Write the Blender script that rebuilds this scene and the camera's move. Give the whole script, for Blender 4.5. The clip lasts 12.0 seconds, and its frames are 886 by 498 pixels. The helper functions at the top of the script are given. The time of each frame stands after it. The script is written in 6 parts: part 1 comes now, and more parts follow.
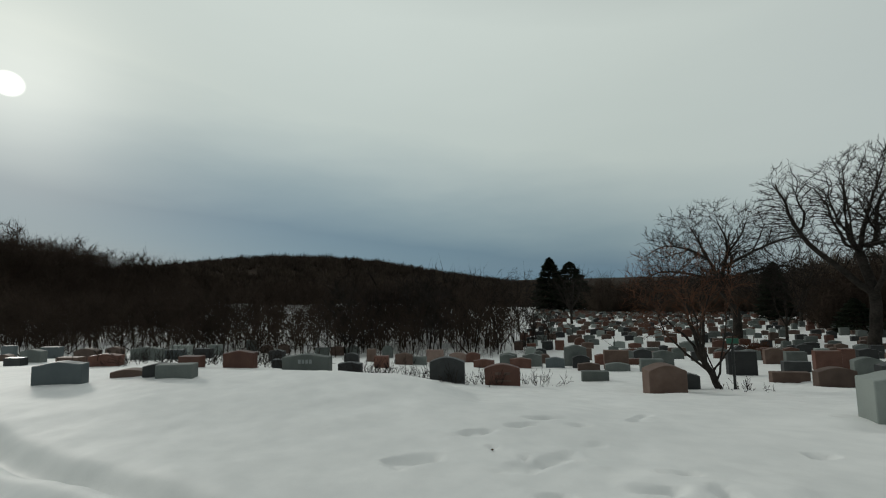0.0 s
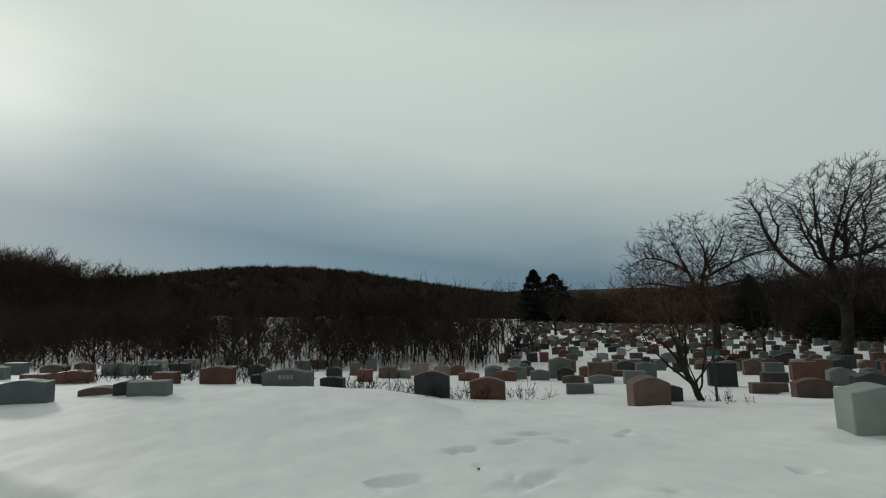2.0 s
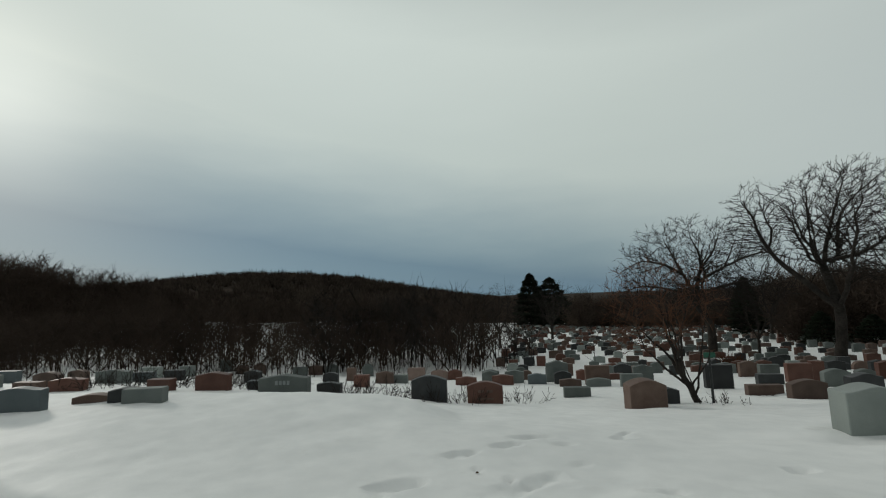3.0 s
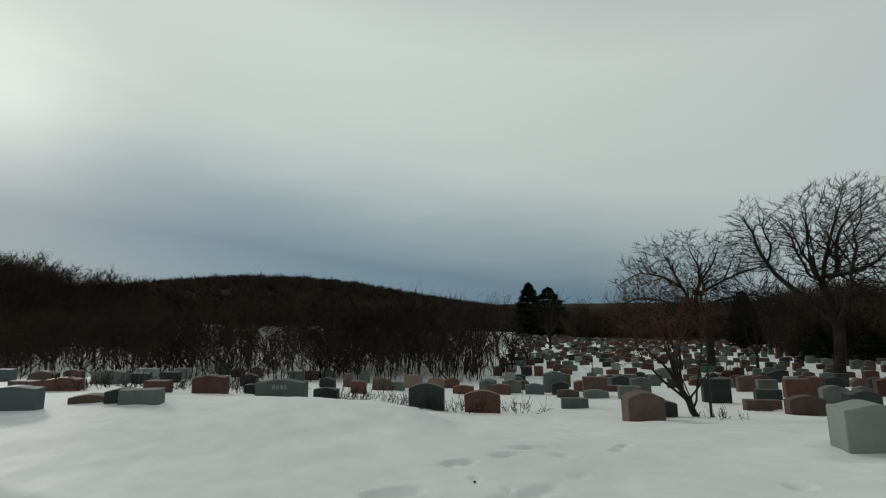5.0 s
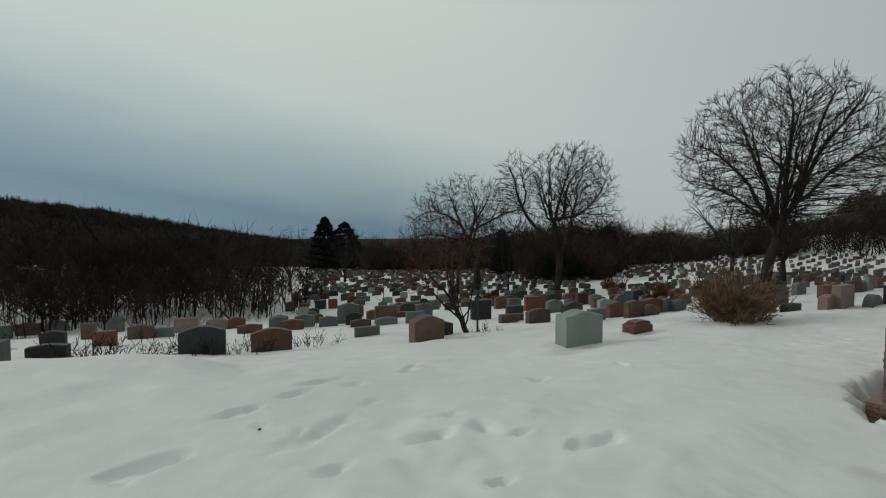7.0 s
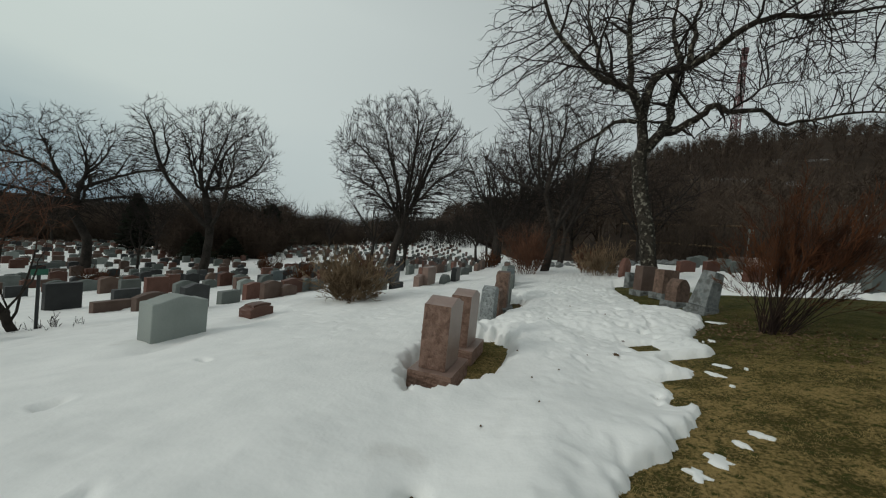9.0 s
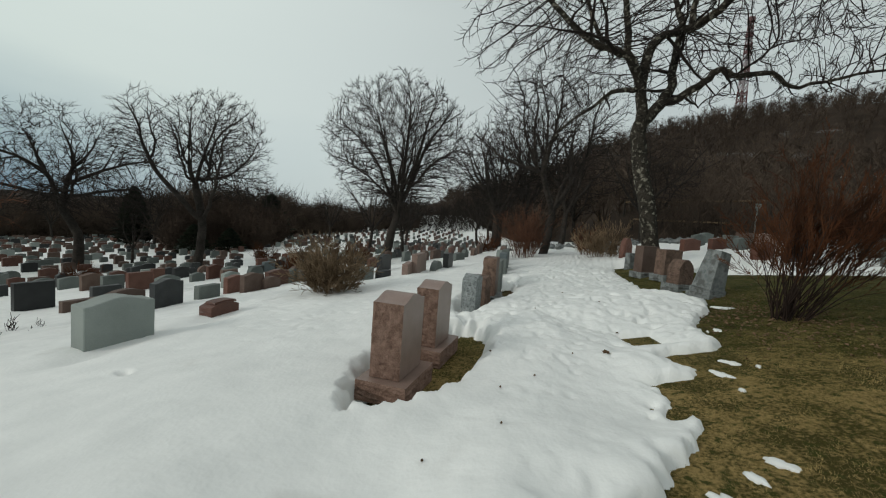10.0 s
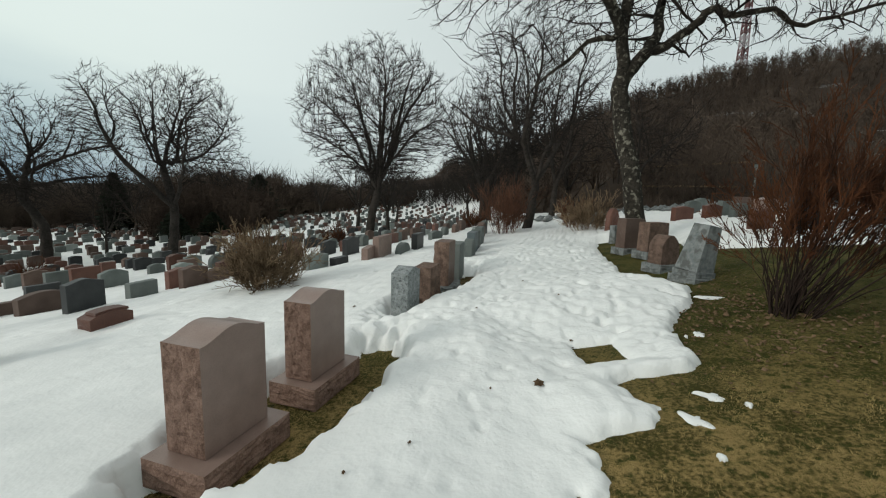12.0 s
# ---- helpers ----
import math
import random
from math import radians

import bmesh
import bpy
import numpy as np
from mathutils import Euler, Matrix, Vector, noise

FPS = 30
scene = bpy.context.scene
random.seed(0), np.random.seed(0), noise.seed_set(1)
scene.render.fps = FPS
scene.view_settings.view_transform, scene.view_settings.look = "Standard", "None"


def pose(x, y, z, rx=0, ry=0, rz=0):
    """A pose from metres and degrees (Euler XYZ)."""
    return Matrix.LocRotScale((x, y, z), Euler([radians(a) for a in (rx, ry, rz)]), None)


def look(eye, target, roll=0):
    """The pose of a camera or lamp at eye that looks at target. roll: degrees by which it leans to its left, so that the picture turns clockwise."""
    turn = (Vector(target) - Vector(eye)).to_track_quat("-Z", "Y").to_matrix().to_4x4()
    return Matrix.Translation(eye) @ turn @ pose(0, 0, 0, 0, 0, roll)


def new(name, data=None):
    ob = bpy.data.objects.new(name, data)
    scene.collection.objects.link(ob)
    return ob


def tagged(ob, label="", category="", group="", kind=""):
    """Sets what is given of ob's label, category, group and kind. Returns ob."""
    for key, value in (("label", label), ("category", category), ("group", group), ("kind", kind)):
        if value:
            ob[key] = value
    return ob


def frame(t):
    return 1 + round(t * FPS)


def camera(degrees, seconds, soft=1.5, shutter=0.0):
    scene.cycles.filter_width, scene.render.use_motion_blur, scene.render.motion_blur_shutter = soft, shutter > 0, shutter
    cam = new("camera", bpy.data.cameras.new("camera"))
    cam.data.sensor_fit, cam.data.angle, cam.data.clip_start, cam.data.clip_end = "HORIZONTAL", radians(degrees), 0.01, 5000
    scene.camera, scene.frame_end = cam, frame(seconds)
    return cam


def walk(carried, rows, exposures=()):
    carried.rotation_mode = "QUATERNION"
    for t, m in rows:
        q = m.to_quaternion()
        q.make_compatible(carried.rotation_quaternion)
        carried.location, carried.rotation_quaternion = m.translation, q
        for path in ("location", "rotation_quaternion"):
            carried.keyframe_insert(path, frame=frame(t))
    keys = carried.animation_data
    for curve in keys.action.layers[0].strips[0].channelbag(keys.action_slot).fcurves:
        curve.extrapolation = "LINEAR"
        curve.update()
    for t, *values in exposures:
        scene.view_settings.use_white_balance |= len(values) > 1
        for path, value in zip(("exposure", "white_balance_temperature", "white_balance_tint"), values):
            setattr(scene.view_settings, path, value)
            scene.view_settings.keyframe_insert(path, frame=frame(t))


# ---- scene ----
cam = camera(94.9, 12.0, 1.15)
EXPOSURES = [(0, -0.25), (6.5, -0.25), (9.5, 0.06), (12, 0.42)]
PATH = [
    (0, (1.398, -1.584, 1.445), (1.222, 0.403, 1.592), -1.5),
    (0.5, (1.397, -1.592, 1.485), (1.245, 0.393, 1.675), -1.0),
    (1, (1.365, -1.592, 1.477), (1.228, 0.392, 1.689), -1.1),
    (1.5, (1.374, -1.557, 1.473), (1.261, 0.43, 1.675), -1.3),
    (2, (1.378, -1.527, 1.477), (1.279, 0.461, 1.678), -1.5),
    (2.5, (1.374, -1.533, 1.479), (1.29, 0.453, 1.693), -1.9),
    (3, (1.371, -1.546, 1.468), (1.291, 0.44, 1.69), -1.9),
    (5, (1.338, -1.576, 1.47), (1.262, 0.406, 1.728), -0.6),
    (5.5, (1.37, -1.575, 1.465), (1.251, 0.41, 1.676), -1.2),
    (6, (1.34, -1.444, 1.446), (1.3, 0.549, 1.609), -2.0),
    (6.5, (1.344, -1.309, 1.46), (1.678, 0.659, 1.594), -0.6),
    (7, (1.383, -1.156, 1.415), (2.252, 0.645, 1.35), 0.1),
    (7.5, (1.536, -1.123, 1.395), (2.874, 0.364, 1.377), 3.0),
    (9.5, (3.135, -1.24, 1.353), (5.038, -0.636, 1.235), 6.0),
    (10, (3.564, -1.395, 1.387), (5.436, -0.71, 1.23), 4.1),
    (10.5, (3.993, -1.489, 1.403), (5.814, -0.705, 1.138), 0.9),
    (11, (4.456, -1.566, 1.488), (6.368, -1.044, 1.222), 6.3),
    (11.5, (4.831, -1.717, 1.473), (6.766, -1.278, 1.225), 4.4),
    (12, (5.253, -1.959, 1.526), (7.115, -1.285, 1.242), 1.8),
]
walk(cam, [(t, look(eye, target, roll)) for t, eye, target, roll in PATH], EXPOSURES)

# ---------------- sky, sun ----------------
SUN_AZ, SUN_EL = radians(-52.7), radians(19.5)
SUN_DIR = Vector((math.sin(SUN_AZ) * math.cos(SUN_EL), math.cos(SUN_AZ) * math.cos(SUN_EL), math.sin(SUN_EL)))
world = bpy.data.worlds.new("overcast_sky")
scene.world = world
world.use_nodes = True
wt = world.node_tree
wt.nodes.clear()


def wn(kind, **kw):
    n = wt.nodes.new(kind)
    for k, v in kw.items():
        n.inputs[k].default_value = v
    return n


w_out = wn("ShaderNodeOutputWorld")
w_bg = wn("ShaderNodeBackground", Strength=1.0)
w_tc = wn("ShaderNodeTexCoord")
w_sep = wn("ShaderNodeSeparateXYZ")
wt.links.new(w_tc.outputs["Generated"], w_sep.inputs[0])
# cloud deck: grey-blue towards the horizon, pale above, unseen zenith dimmed to darken snow
w_ramp = wn("ShaderNodeValToRGB")
for pos, col in ((0.0, (0.135, 0.235, 0.31, 1)), (0.07, (0.13, 0.215, 0.28, 1)), (0.16, (0.25, 0.335, 0.365, 1)), (0.32, (0.53, 0.60, 0.565, 1)), (0.55, (0.64, 0.71, 0.665, 1)), (0.8, (0.44, 0.49, 0.48, 1)), (1.0, (0.36, 0.40, 0.40, 1))):
    e = w_ramp.color_ramp.elements.new(pos)
    e.color = col
w_ramp.color_ramp.elements.remove(w_ramp.color_ramp.elements[0])
w_map = wn("ShaderNodeMapping")
w_map.inputs["Scale"].default_value = (1.2, 1.2, 5.0)
w_noise = wn("ShaderNodeTexNoise", Scale=1.3, Detail=5.0, Roughness=0.55)
wt.links.new(w_tc.outputs["Generated"], w_map.inputs[0])
wt.links.new(w_map.outputs[0], w_noise.inputs["Vector"])
w_wave = wn("ShaderNodeMath")
w_wave.operation = "MULTIPLY_ADD"
w_wave.inputs[1].default_value = 0.12
wt.links.new(w_noise.outputs[0], w_wave.inputs[0])
w_sub = wn("ShaderNodeMath")
w_sub.operation = "SUBTRACT"
w_sub.inputs[1].default_value = 0.055
w_tilt = wn("ShaderNodeVectorMath")
w_tilt.operation = "DOT_PRODUCT"
w_tilt.inputs[1].default_value = (0.15, 0.0, 1.0)
wt.links.new(w_tc.outputs["Generated"], w_tilt.inputs[0])
wt.links.new(w_tilt.outputs["Value"], w_sub.inputs[0])
wt.links.new(w_sub.outputs[0], w_wave.inputs[2])
wt.links.new(w_wave.outputs[0], w_ramp.inputs[0])
# the open, clearer side of the sky to the east stays bright down to the horizon
w_dot_e = wn("ShaderNodeVectorMath")
w_dot_e.operation = "DOT_PRODUCT"
w_dot_e.inputs[1].default_value = (0.93, 0.10, 0.0)
wt.links.new(w_tc.outputs["Generated"], w_dot_e.inputs[0])
w_east = wn("ShaderNodeMapRange")
w_east.interpolation_type = "SMOOTHSTEP"
w_east.inputs["From Min"].default_value, w_east.inputs["From Max"].default_value = 0.36, 0.96
w_east.inputs["To Max"].default_value = 0.85
wt.links.new(w_dot_e.outputs["Value"], w_east.inputs["Value"])
w_mix_e = wn("ShaderNodeMix")
w_mix_e.data_type = "RGBA"
w_mix_e.inputs[7].default_value = (0.62, 0.69, 0.68, 1)
wt.links.new(w_east.outputs[0], w_mix_e.inputs[0])
wt.links.new(w_ramp.outputs[0], w_mix_e.inputs[6])
# the sky is dimmed from north to east, partly in place of lens vignetting
w_north = wn("ShaderNodeVectorMath")
w_north.operation = "DOT_PRODUCT"
w_north.inputs[1].default_value = (-0.34, 0.94, 0.0)
wt.links.new(w_tc.outputs["Generated"], w_north.inputs[0])
w_falloff = wn("ShaderNodeMapRange")
w_falloff.inputs["From Min"].default_value, w_falloff.inputs["From Max"].default_value = -0.2, 1.0
w_falloff.inputs["To Min"].default_value, w_falloff.inputs["To Max"].default_value = 0.73, 1.19
wt.links.new(w_north.outputs["Value"], w_falloff.inputs["Value"])
w_deck = wn("ShaderNodeVectorMath")
w_deck.operation = "SCALE"
wt.links.new(w_mix_e.outputs[2], w_deck.inputs[0])
wt.links.new(w_falloff.outputs[0], w_deck.inputs["Scale"])
# clear sky behind the cloud deck
w_sky = wn("ShaderNodeTexSky")
w_sky.sky_type, w_sky.sun_disc, w_sky.sun_elevation, w_sky.sun_rotation = "NISHITA", False, SUN_EL, SUN_AZ
w_skys = wn("ShaderNodeMix")
w_skys.data_type = "RGBA"
w_skys.blend_type = "MIX"
w_scale = wn("ShaderNodeVectorMath")
w_scale.operation = "SCALE"
w_scale.inputs["Scale"].default_value = 0.1
wt.links.new(w_sky.outputs[0], w_scale.inputs[0])
w_skys.inputs[0].default_value = 0.94
wt.links.new(w_scale.outputs[0], w_skys.inputs[6])
wt.links.new(w_deck.outputs[0], w_skys.inputs[7])
# the sun's disc and glow through the cloud
w_dot = wn("ShaderNodeVectorMath")
w_dot.operation = "DOT_PRODUCT"
w_dot.inputs[1].default_value = SUN_DIR
wt.links.new(w_tc.outputs["Generated"], w_dot.inputs[0])
w_disc = wn("ShaderNodeMapRange")
w_disc.interpolation_type = "SMOOTHSTEP"
w_disc.inputs["From Min"].default_value, w_disc.inputs["From Max"].default_value = math.cos(radians(1.25)), math.cos(radians(0.65))
w_disc.inputs["To Max"].default_value = 1.3
wt.links.new(w_dot.outputs["Value"], w_disc.inputs["Value"])
w_pow = wn("ShaderNodeMath")
w_pow.operation = "POWER"
w_pow.inputs[1].default_value = 110.0
w_max = wn("ShaderNodeMath")
w_max.operation = "MAXIMUM"
w_max.inputs[1].default_value = 0.0
wt.links.new(w_dot.outputs["Value"], w_max.inputs[0])
wt.links.new(w_max.outputs[0], w_pow.inputs[0])
w_glow = wn("ShaderNodeMath")
w_glow.operation = "MULTIPLY_ADD"
w_glow.inputs[1].default_value = 0.3
wt.links.new(w_pow.outputs[0], w_glow.inputs[0])
wt.links.new(w_disc.outputs[0], w_glow.inputs[2])
w_pow2 = wn("ShaderNodeMath")
w_pow2.operation = "POWER"
w_pow2.inputs[1].default_value = 7.0
wt.links.new(w_max.outputs[0], w_pow2.inputs[0])
w_glow2 = wn("ShaderNodeMath")
w_glow2.operation = "MULTIPLY_ADD"
w_glow2.inputs[1].default_value = 0.05
wt.links.new(w_pow2.outputs[0], w_glow2.inputs[0])
wt.links.new(w_glow.outputs[0], w_glow2.inputs[2])
w_gcol = wn("ShaderNodeVectorMath")
w_gcol.operation = "SCALE"
w_gcol.inputs[0].default_value = (1.0, 1.0, 0.90)
wt.links.new(w_glow2.outputs[0], w_gcol.inputs["Scale"])
w_add = wn("ShaderNodeVectorMath")
w_add.operation = "ADD"
wt.links.new(w_skys.outputs[2], w_add.inputs[0])
wt.links.new(w_gcol.outputs[0], w_add.inputs[1])
wt.links.new(w_add.outputs[0], w_bg.inputs[0])
wt.links.new(w_bg.outputs[0], w_out.inputs[0])

sun = new("sun", bpy.data.lights.new("sun", "SUN"))
sun.data.energy, sun.data.angle, sun.data.color = 0.95, radians(10), (1.0, 0.96, 0.88)
sun.matrix_world = look((0, 0, 30), Vector((0, 0, 30)) - SUN_DIR)


# ---------------- materials ----------------
def material(name, base, vary, grain=8.0, blotch=0.8, rough=0.8, bump=0.3, bump_scale=40.0, spec=0.3, per_object=0.0, coords="Object", third=None, third_at=0.6, spread=0.28):
    """Two tones mixed at two scales, with fine relief; per_object shifts the value from thing to thing."""
    m = bpy.data.materials.new(name)
    m.use_nodes = True
    t = m.node_tree
    b = t.nodes["Principled BSDF"]
    b.inputs["Roughness"].default_value = rough
    b.inputs["Specular IOR Level"].default_value = spec
    tc = t.nodes.new("ShaderNodeTexCoord")
    n1, n2, n3 = (t.nodes.new("ShaderNodeTexNoise") for _ in range(3))
    for n, s, d in ((n1, grain, 6.0), (n2, blotch, 3.0), (n3, bump_scale, 4.0)):
        n.inputs["Scale"].default_value, n.inputs["Detail"].default_value = s, d
        t.links.new(tc.outputs[coords], n.inputs["Vector"])
    av = t.nodes.new("ShaderNodeMath")
    av.operation = "ADD"
    t.links.new(n1.outputs[0], av.inputs[0])
    t.links.new(n2.outputs[0], av.inputs[1])
    mr = t.nodes.new("ShaderNodeMapRange")
    mr.inputs["From Min"].default_value, mr.inputs["From Max"].default_value = 1 - spread, 1 + spread
    t.links.new(av.outputs[0], mr.inputs["Value"])
    mx = t.nodes.new("ShaderNodeMix")
    mx.data_type = "RGBA"
    mx.inputs[6].default_value, mx.inputs[7].default_value = (*base, 1), (*vary, 1)
    t.links.new(mr.outputs[0], mx.inputs[0])
    col = mx.outputs[2]
    if third:
        n4 = t.nodes.new("ShaderNodeTexNoise")
        n4.inputs["Scale"].default_value, n4.inputs["Detail"].default_value = grain * 0.35, 7.0
        t.links.new(tc.outputs[coords], n4.inputs["Vector"])
        r4 = t.nodes.new("ShaderNodeMapRange")
        r4.inputs["From Min"].default_value, r4.inputs["From Max"].default_value = third_at - 0.05, third_at + 0.07
        t.links.new(n4.outputs[0], r4.inputs["Value"])
        m4 = t.nodes.new("ShaderNodeMix")
        m4.data_type = "RGBA"
        m4.inputs[7].default_value = (*third, 1)
        t.links.new(r4.outputs[0], m4.inputs[0])
        t.links.new(col, m4.inputs[6])
        col = m4.outputs[2]
    if per_object:
        oi = t.nodes.new("ShaderNodeObjectInfo")
        hs = t.nodes.new("ShaderNodeHueSaturation")
        r5 = t.nodes.new("ShaderNodeMapRange")
        r5.inputs["To Min"].default_value, r5.inputs["To Max"].default_value = 1 - per_object, 1 + per_object
        t.links.new(oi.outputs["Random"], r5.inputs["Value"])
        t.links.new(r5.outputs[0], hs.inputs["Value"])
        t.links.new(col, hs.inputs["Color"])
        col = hs.outputs[0]
    t.links.new(col, b.inputs["Base Color"])
    bp = t.nodes.new("ShaderNodeBump")
    bp.inputs["Strength"].default_value, bp.inputs["Distance"].default_value = min(bump, 1.0), 0.02 * max(bump, 1.0)
    t.links.new(n3.outputs[0], bp.inputs["Height"])
    t.links.new(bp.outputs[0], b.inputs["Normal"])
    return m


M_SNOW = material("snow", (0.69, 0.705, 0.69), (0.80, 0.81, 0.79), grain=3.0, blotch=0.35, rough=0.65, bump=1.7, bump_scale=26.0, spec=0.3, third=(0.60, 0.60, 0.575), third_at=0.72)
st = M_SNOW.node_tree
s_tc, s_sep, s_mask = (st.nodes.new("ShaderNode" + k) for k in ("TexCoord", "SeparateXYZ", "MapRange"))
s_mask.inputs["From Min"].default_value, s_mask.inputs["From Max"].default_value = 4.5, 8.5
s_mask.inputs["To Min"].default_value, s_mask.inputs["To Max"].default_value = 0.08, 0.3
s_bump = [n for n in st.nodes if n.bl_idname == "ShaderNodeBump"][0]
st.links.new(s_tc.outputs["Object"], s_sep.inputs[0])
st.links.new(s_sep.outputs[0], s_mask.inputs["Value"])
st.links.new(s_mask.outputs[0], s_bump.inputs["Strength"])
M_ICE = material("gritty_snow", (0.52, 0.53, 0.53), (0.72, 0.73, 0.74), grain=9.0, blotch=1.0, rough=0.55, bump=0.6, bump_scale=20.0)
M_GRASS = material("winter_grass", (0.066, 0.057, 0.0155), (0.35, 0.25, 0.10), grain=34.0, blotch=2.2, spread=0.14, rough=0.95, bump=2.0, bump_scale=90.0, spec=0.1, third=(0.055, 0.060, 0.014), third_at=0.58)
M_BLADE = material("grass_blades", (0.088, 0.080, 0.020), (0.43, 0.315, 0.13), grain=12.0, blotch=2.0, spread=0.14, rough=0.9, bump=0.0, spec=0.1)
for lawn in (M_GRASS, M_BLADE):
    # the lawn is greener round the bush than along the thawed edge
    lt = lawn.node_tree
    l_bsdf = lt.nodes["Principled BSDF"]
    l_from = l_bsdf.inputs["Base Color"].links[0].from_socket
    l_tc, l_sep, l_range, l_mix = (lt.nodes.new("ShaderNode" + k) for k in ("TexCoord", "SeparateXYZ", "MapRange", "Mix"))
    l_mix.data_type = "RGBA"
    l_mix.inputs[7].default_value = (0.042, 0.050, 0.011, 1)
    l_range.inputs["From Min"].default_value, l_range.inputs["From Max"].default_value = 7.6, 10.8
    l_range.inputs["To Max"].default_value = 0.75
    lt.links.new(l_tc.outputs["Object"], l_sep.inputs[0])
    lt.links.new(l_sep.outputs[0], l_range.inputs["Value"])
    lt.links.new(l_range.outputs[0], l_mix.inputs[0])
    lt.links.new(l_from, l_mix.inputs[6])
    lt.links.new(l_mix.outputs[2], l_bsdf.inputs["Base Color"])
M_PINK = material("pink_granite", (0.18, 0.119, 0.096), (0.252, 0.178, 0.149), grain=160.0, blotch=6.0, rough=0.38, bump=0.03, bump_scale=200.0, spec=0.5, third=(0.17, 0.105, 0.09), third_at=0.68)
M_PINK_ROUGH = material("pink_granite_rockfaced", (0.125, 0.074, 0.054), (0.235, 0.15, 0.116), spread=0.2, grain=90.0, blotch=11.0, rough=0.85, bump=1.7, bump_scale=24.0, spec=0.3, third=(0.10, 0.056, 0.044), third_at=0.70)
M_ROCKBROWN = material("brown_granite_rockfaced", (0.085, 0.055, 0.041), (0.19, 0.125, 0.095), spread=0.2, grain=70.0, blotch=9.0, rough=0.85, bump=1.6, bump_scale=24.0, spec=0.3, per_object=0.2)
M_SPECK = material("speckled_grey_granite", (0.17, 0.19, 0.19), (0.32, 0.34, 0.34), spread=0.16, grain=90.0, blotch=14.0, rough=0.8, bump=0.8, bump_scale=60.0, third=(0.07, 0.075, 0.075), third_at=0.60)
M_GREY = material("grey_granite", (0.088, 0.102, 0.095), (0.155, 0.172, 0.162), grain=120.0, blotch=2.0, rough=0.7, bump=0.1, bump_scale=120.0, per_object=0.22)
M_PALE = material("pale_grey_granite", (0.21, 0.235, 0.22), (0.28, 0.31, 0.29), grain=120.0, blotch=2.0, rough=0.7, bump=0.1, bump_scale=120.0)
M_BLUE = material("blue_grey_granite", (0.066, 0.083, 0.088), (0.11, 0.13, 0.136), grain=120.0, blotch=2.0, rough=0.55, bump=0.08, bump_scale=120.0, per_object=0.2)
M_RED = material("red_granite", (0.088, 0.036, 0.025), (0.145, 0.070, 0.050), grain=110.0, blotch=3.0, rough=0.45, bump=0.08, bump_scale=120.0, per_object=0.25, third=(0.08, 0.04, 0.035), third_at=0.62)
M_BROWN = material("brown_granite", (0.078, 0.048, 0.037), (0.135, 0.092, 0.073), grain=110.0, blotch=3.0, rough=0.6, bump=0.1, bump_scale=120.0, per_object=0.25)
M_BLACK = material("black_granite", (0.018, 0.020, 0.021), (0.035, 0.037, 0.038), grain=140.0, blotch=4.0, rough=0.42, bump=0.02, bump_scale=120.0, spec=0.3, per_object=0.3)
M_LICHEN = material("weathered_grey_stone", (0.125, 0.14, 0.14), (0.235, 0.25, 0.245), grain=18.0, blotch=5.0, rough=0.9, bump=0.7, bump_scale=40.0, third=(0.10, 0.105, 0.10), third_at=0.55)
M_BARK = material("grey_bark", (0.015, 0.0135, 0.0115), (0.055, 0.048, 0.038), grain=26.0, blotch=6.0, rough=0.95, bump=2.0, bump_scale=16.0, spec=0.1, third=(0.22, 0.205, 0.165), third_at=0.60)
M_DARKBARK = material("dark_bark", (0.020, 0.017, 0.015), (0.05, 0.043, 0.037), grain=9.0, blotch=2.0, rough=0.95, bump=1.0, bump_scale=14.0, spec=0.1)
M_TWIG = material("dark_twigs", (0.014, 0.0115, 0.010), (0.034, 0.028, 0.024), grain=2.0, blotch=0.5, rough=0.95, bump=0.0, spec=0.1)
M_REDTWIG = material("reddish_twigs", (0.040, 0.019, 0.011), (0.13, 0.052, 0.024), grain=3.0, blotch=0.8, rough=0.9, bump=0.0, spec=0.1)
M_DARKSTEM = material("dark_brown_stems", (0.018, 0.012, 0.010), (0.05, 0.034, 0.026), grain=3.0, blotch=0.8, rough=0.9, bump=0.0, spec=0.1)
M_REDDARK = material("dull_red_twigs", (0.055, 0.026, 0.016), (0.145, 0.070, 0.043), grain=3.0, blotch=0.8, rough=0.9, bump=0.0, spec=0.1)
M_TANTWIG = material("tan_twigs", (0.075, 0.050, 0.030), (0.28, 0.20, 0.125), grain=4.0, blotch=1.0, rough=0.9, bump=0.0, spec=0.1)
M_WOODS = material("bare_woods", (0.024, 0.018, 0.0145), (0.066, 0.048, 0.037), grain=0.25, blotch=0.04, rough=1.0, bump=0.0, spec=0.05)
M_HILLWOODS = material("hillside_woods", (0.028, 0.021, 0.017), (0.105, 0.080, 0.062), grain=0.35, blotch=0.05, rough=1.0, bump=0.0, spec=0.05)
M_NEEDLE = material("spruce_needles", (0.006, 0.010, 0.006), (0.018, 0.025, 0.013), grain=1.5, blotch=0.4, rough=0.9, bump=0.0, spec=0.1)
M_LITTER = material("leaf_litter", (0.022, 0.017, 0.013), (0.05, 0.037, 0.028), grain=0.12, blotch=0.02, rough=1.0, bump=0.5, bump_scale=0.8, spec=0.05, third=(0.3, 0.31, 0.32), third_at=0.69)
M_LEAF = material("dead_leaf", (0.12, 0.075, 0.04), (0.20, 0.13, 0.08), grain=20.0, blotch=6.0, rough=0.9, bump=0.2, spec=0.1)
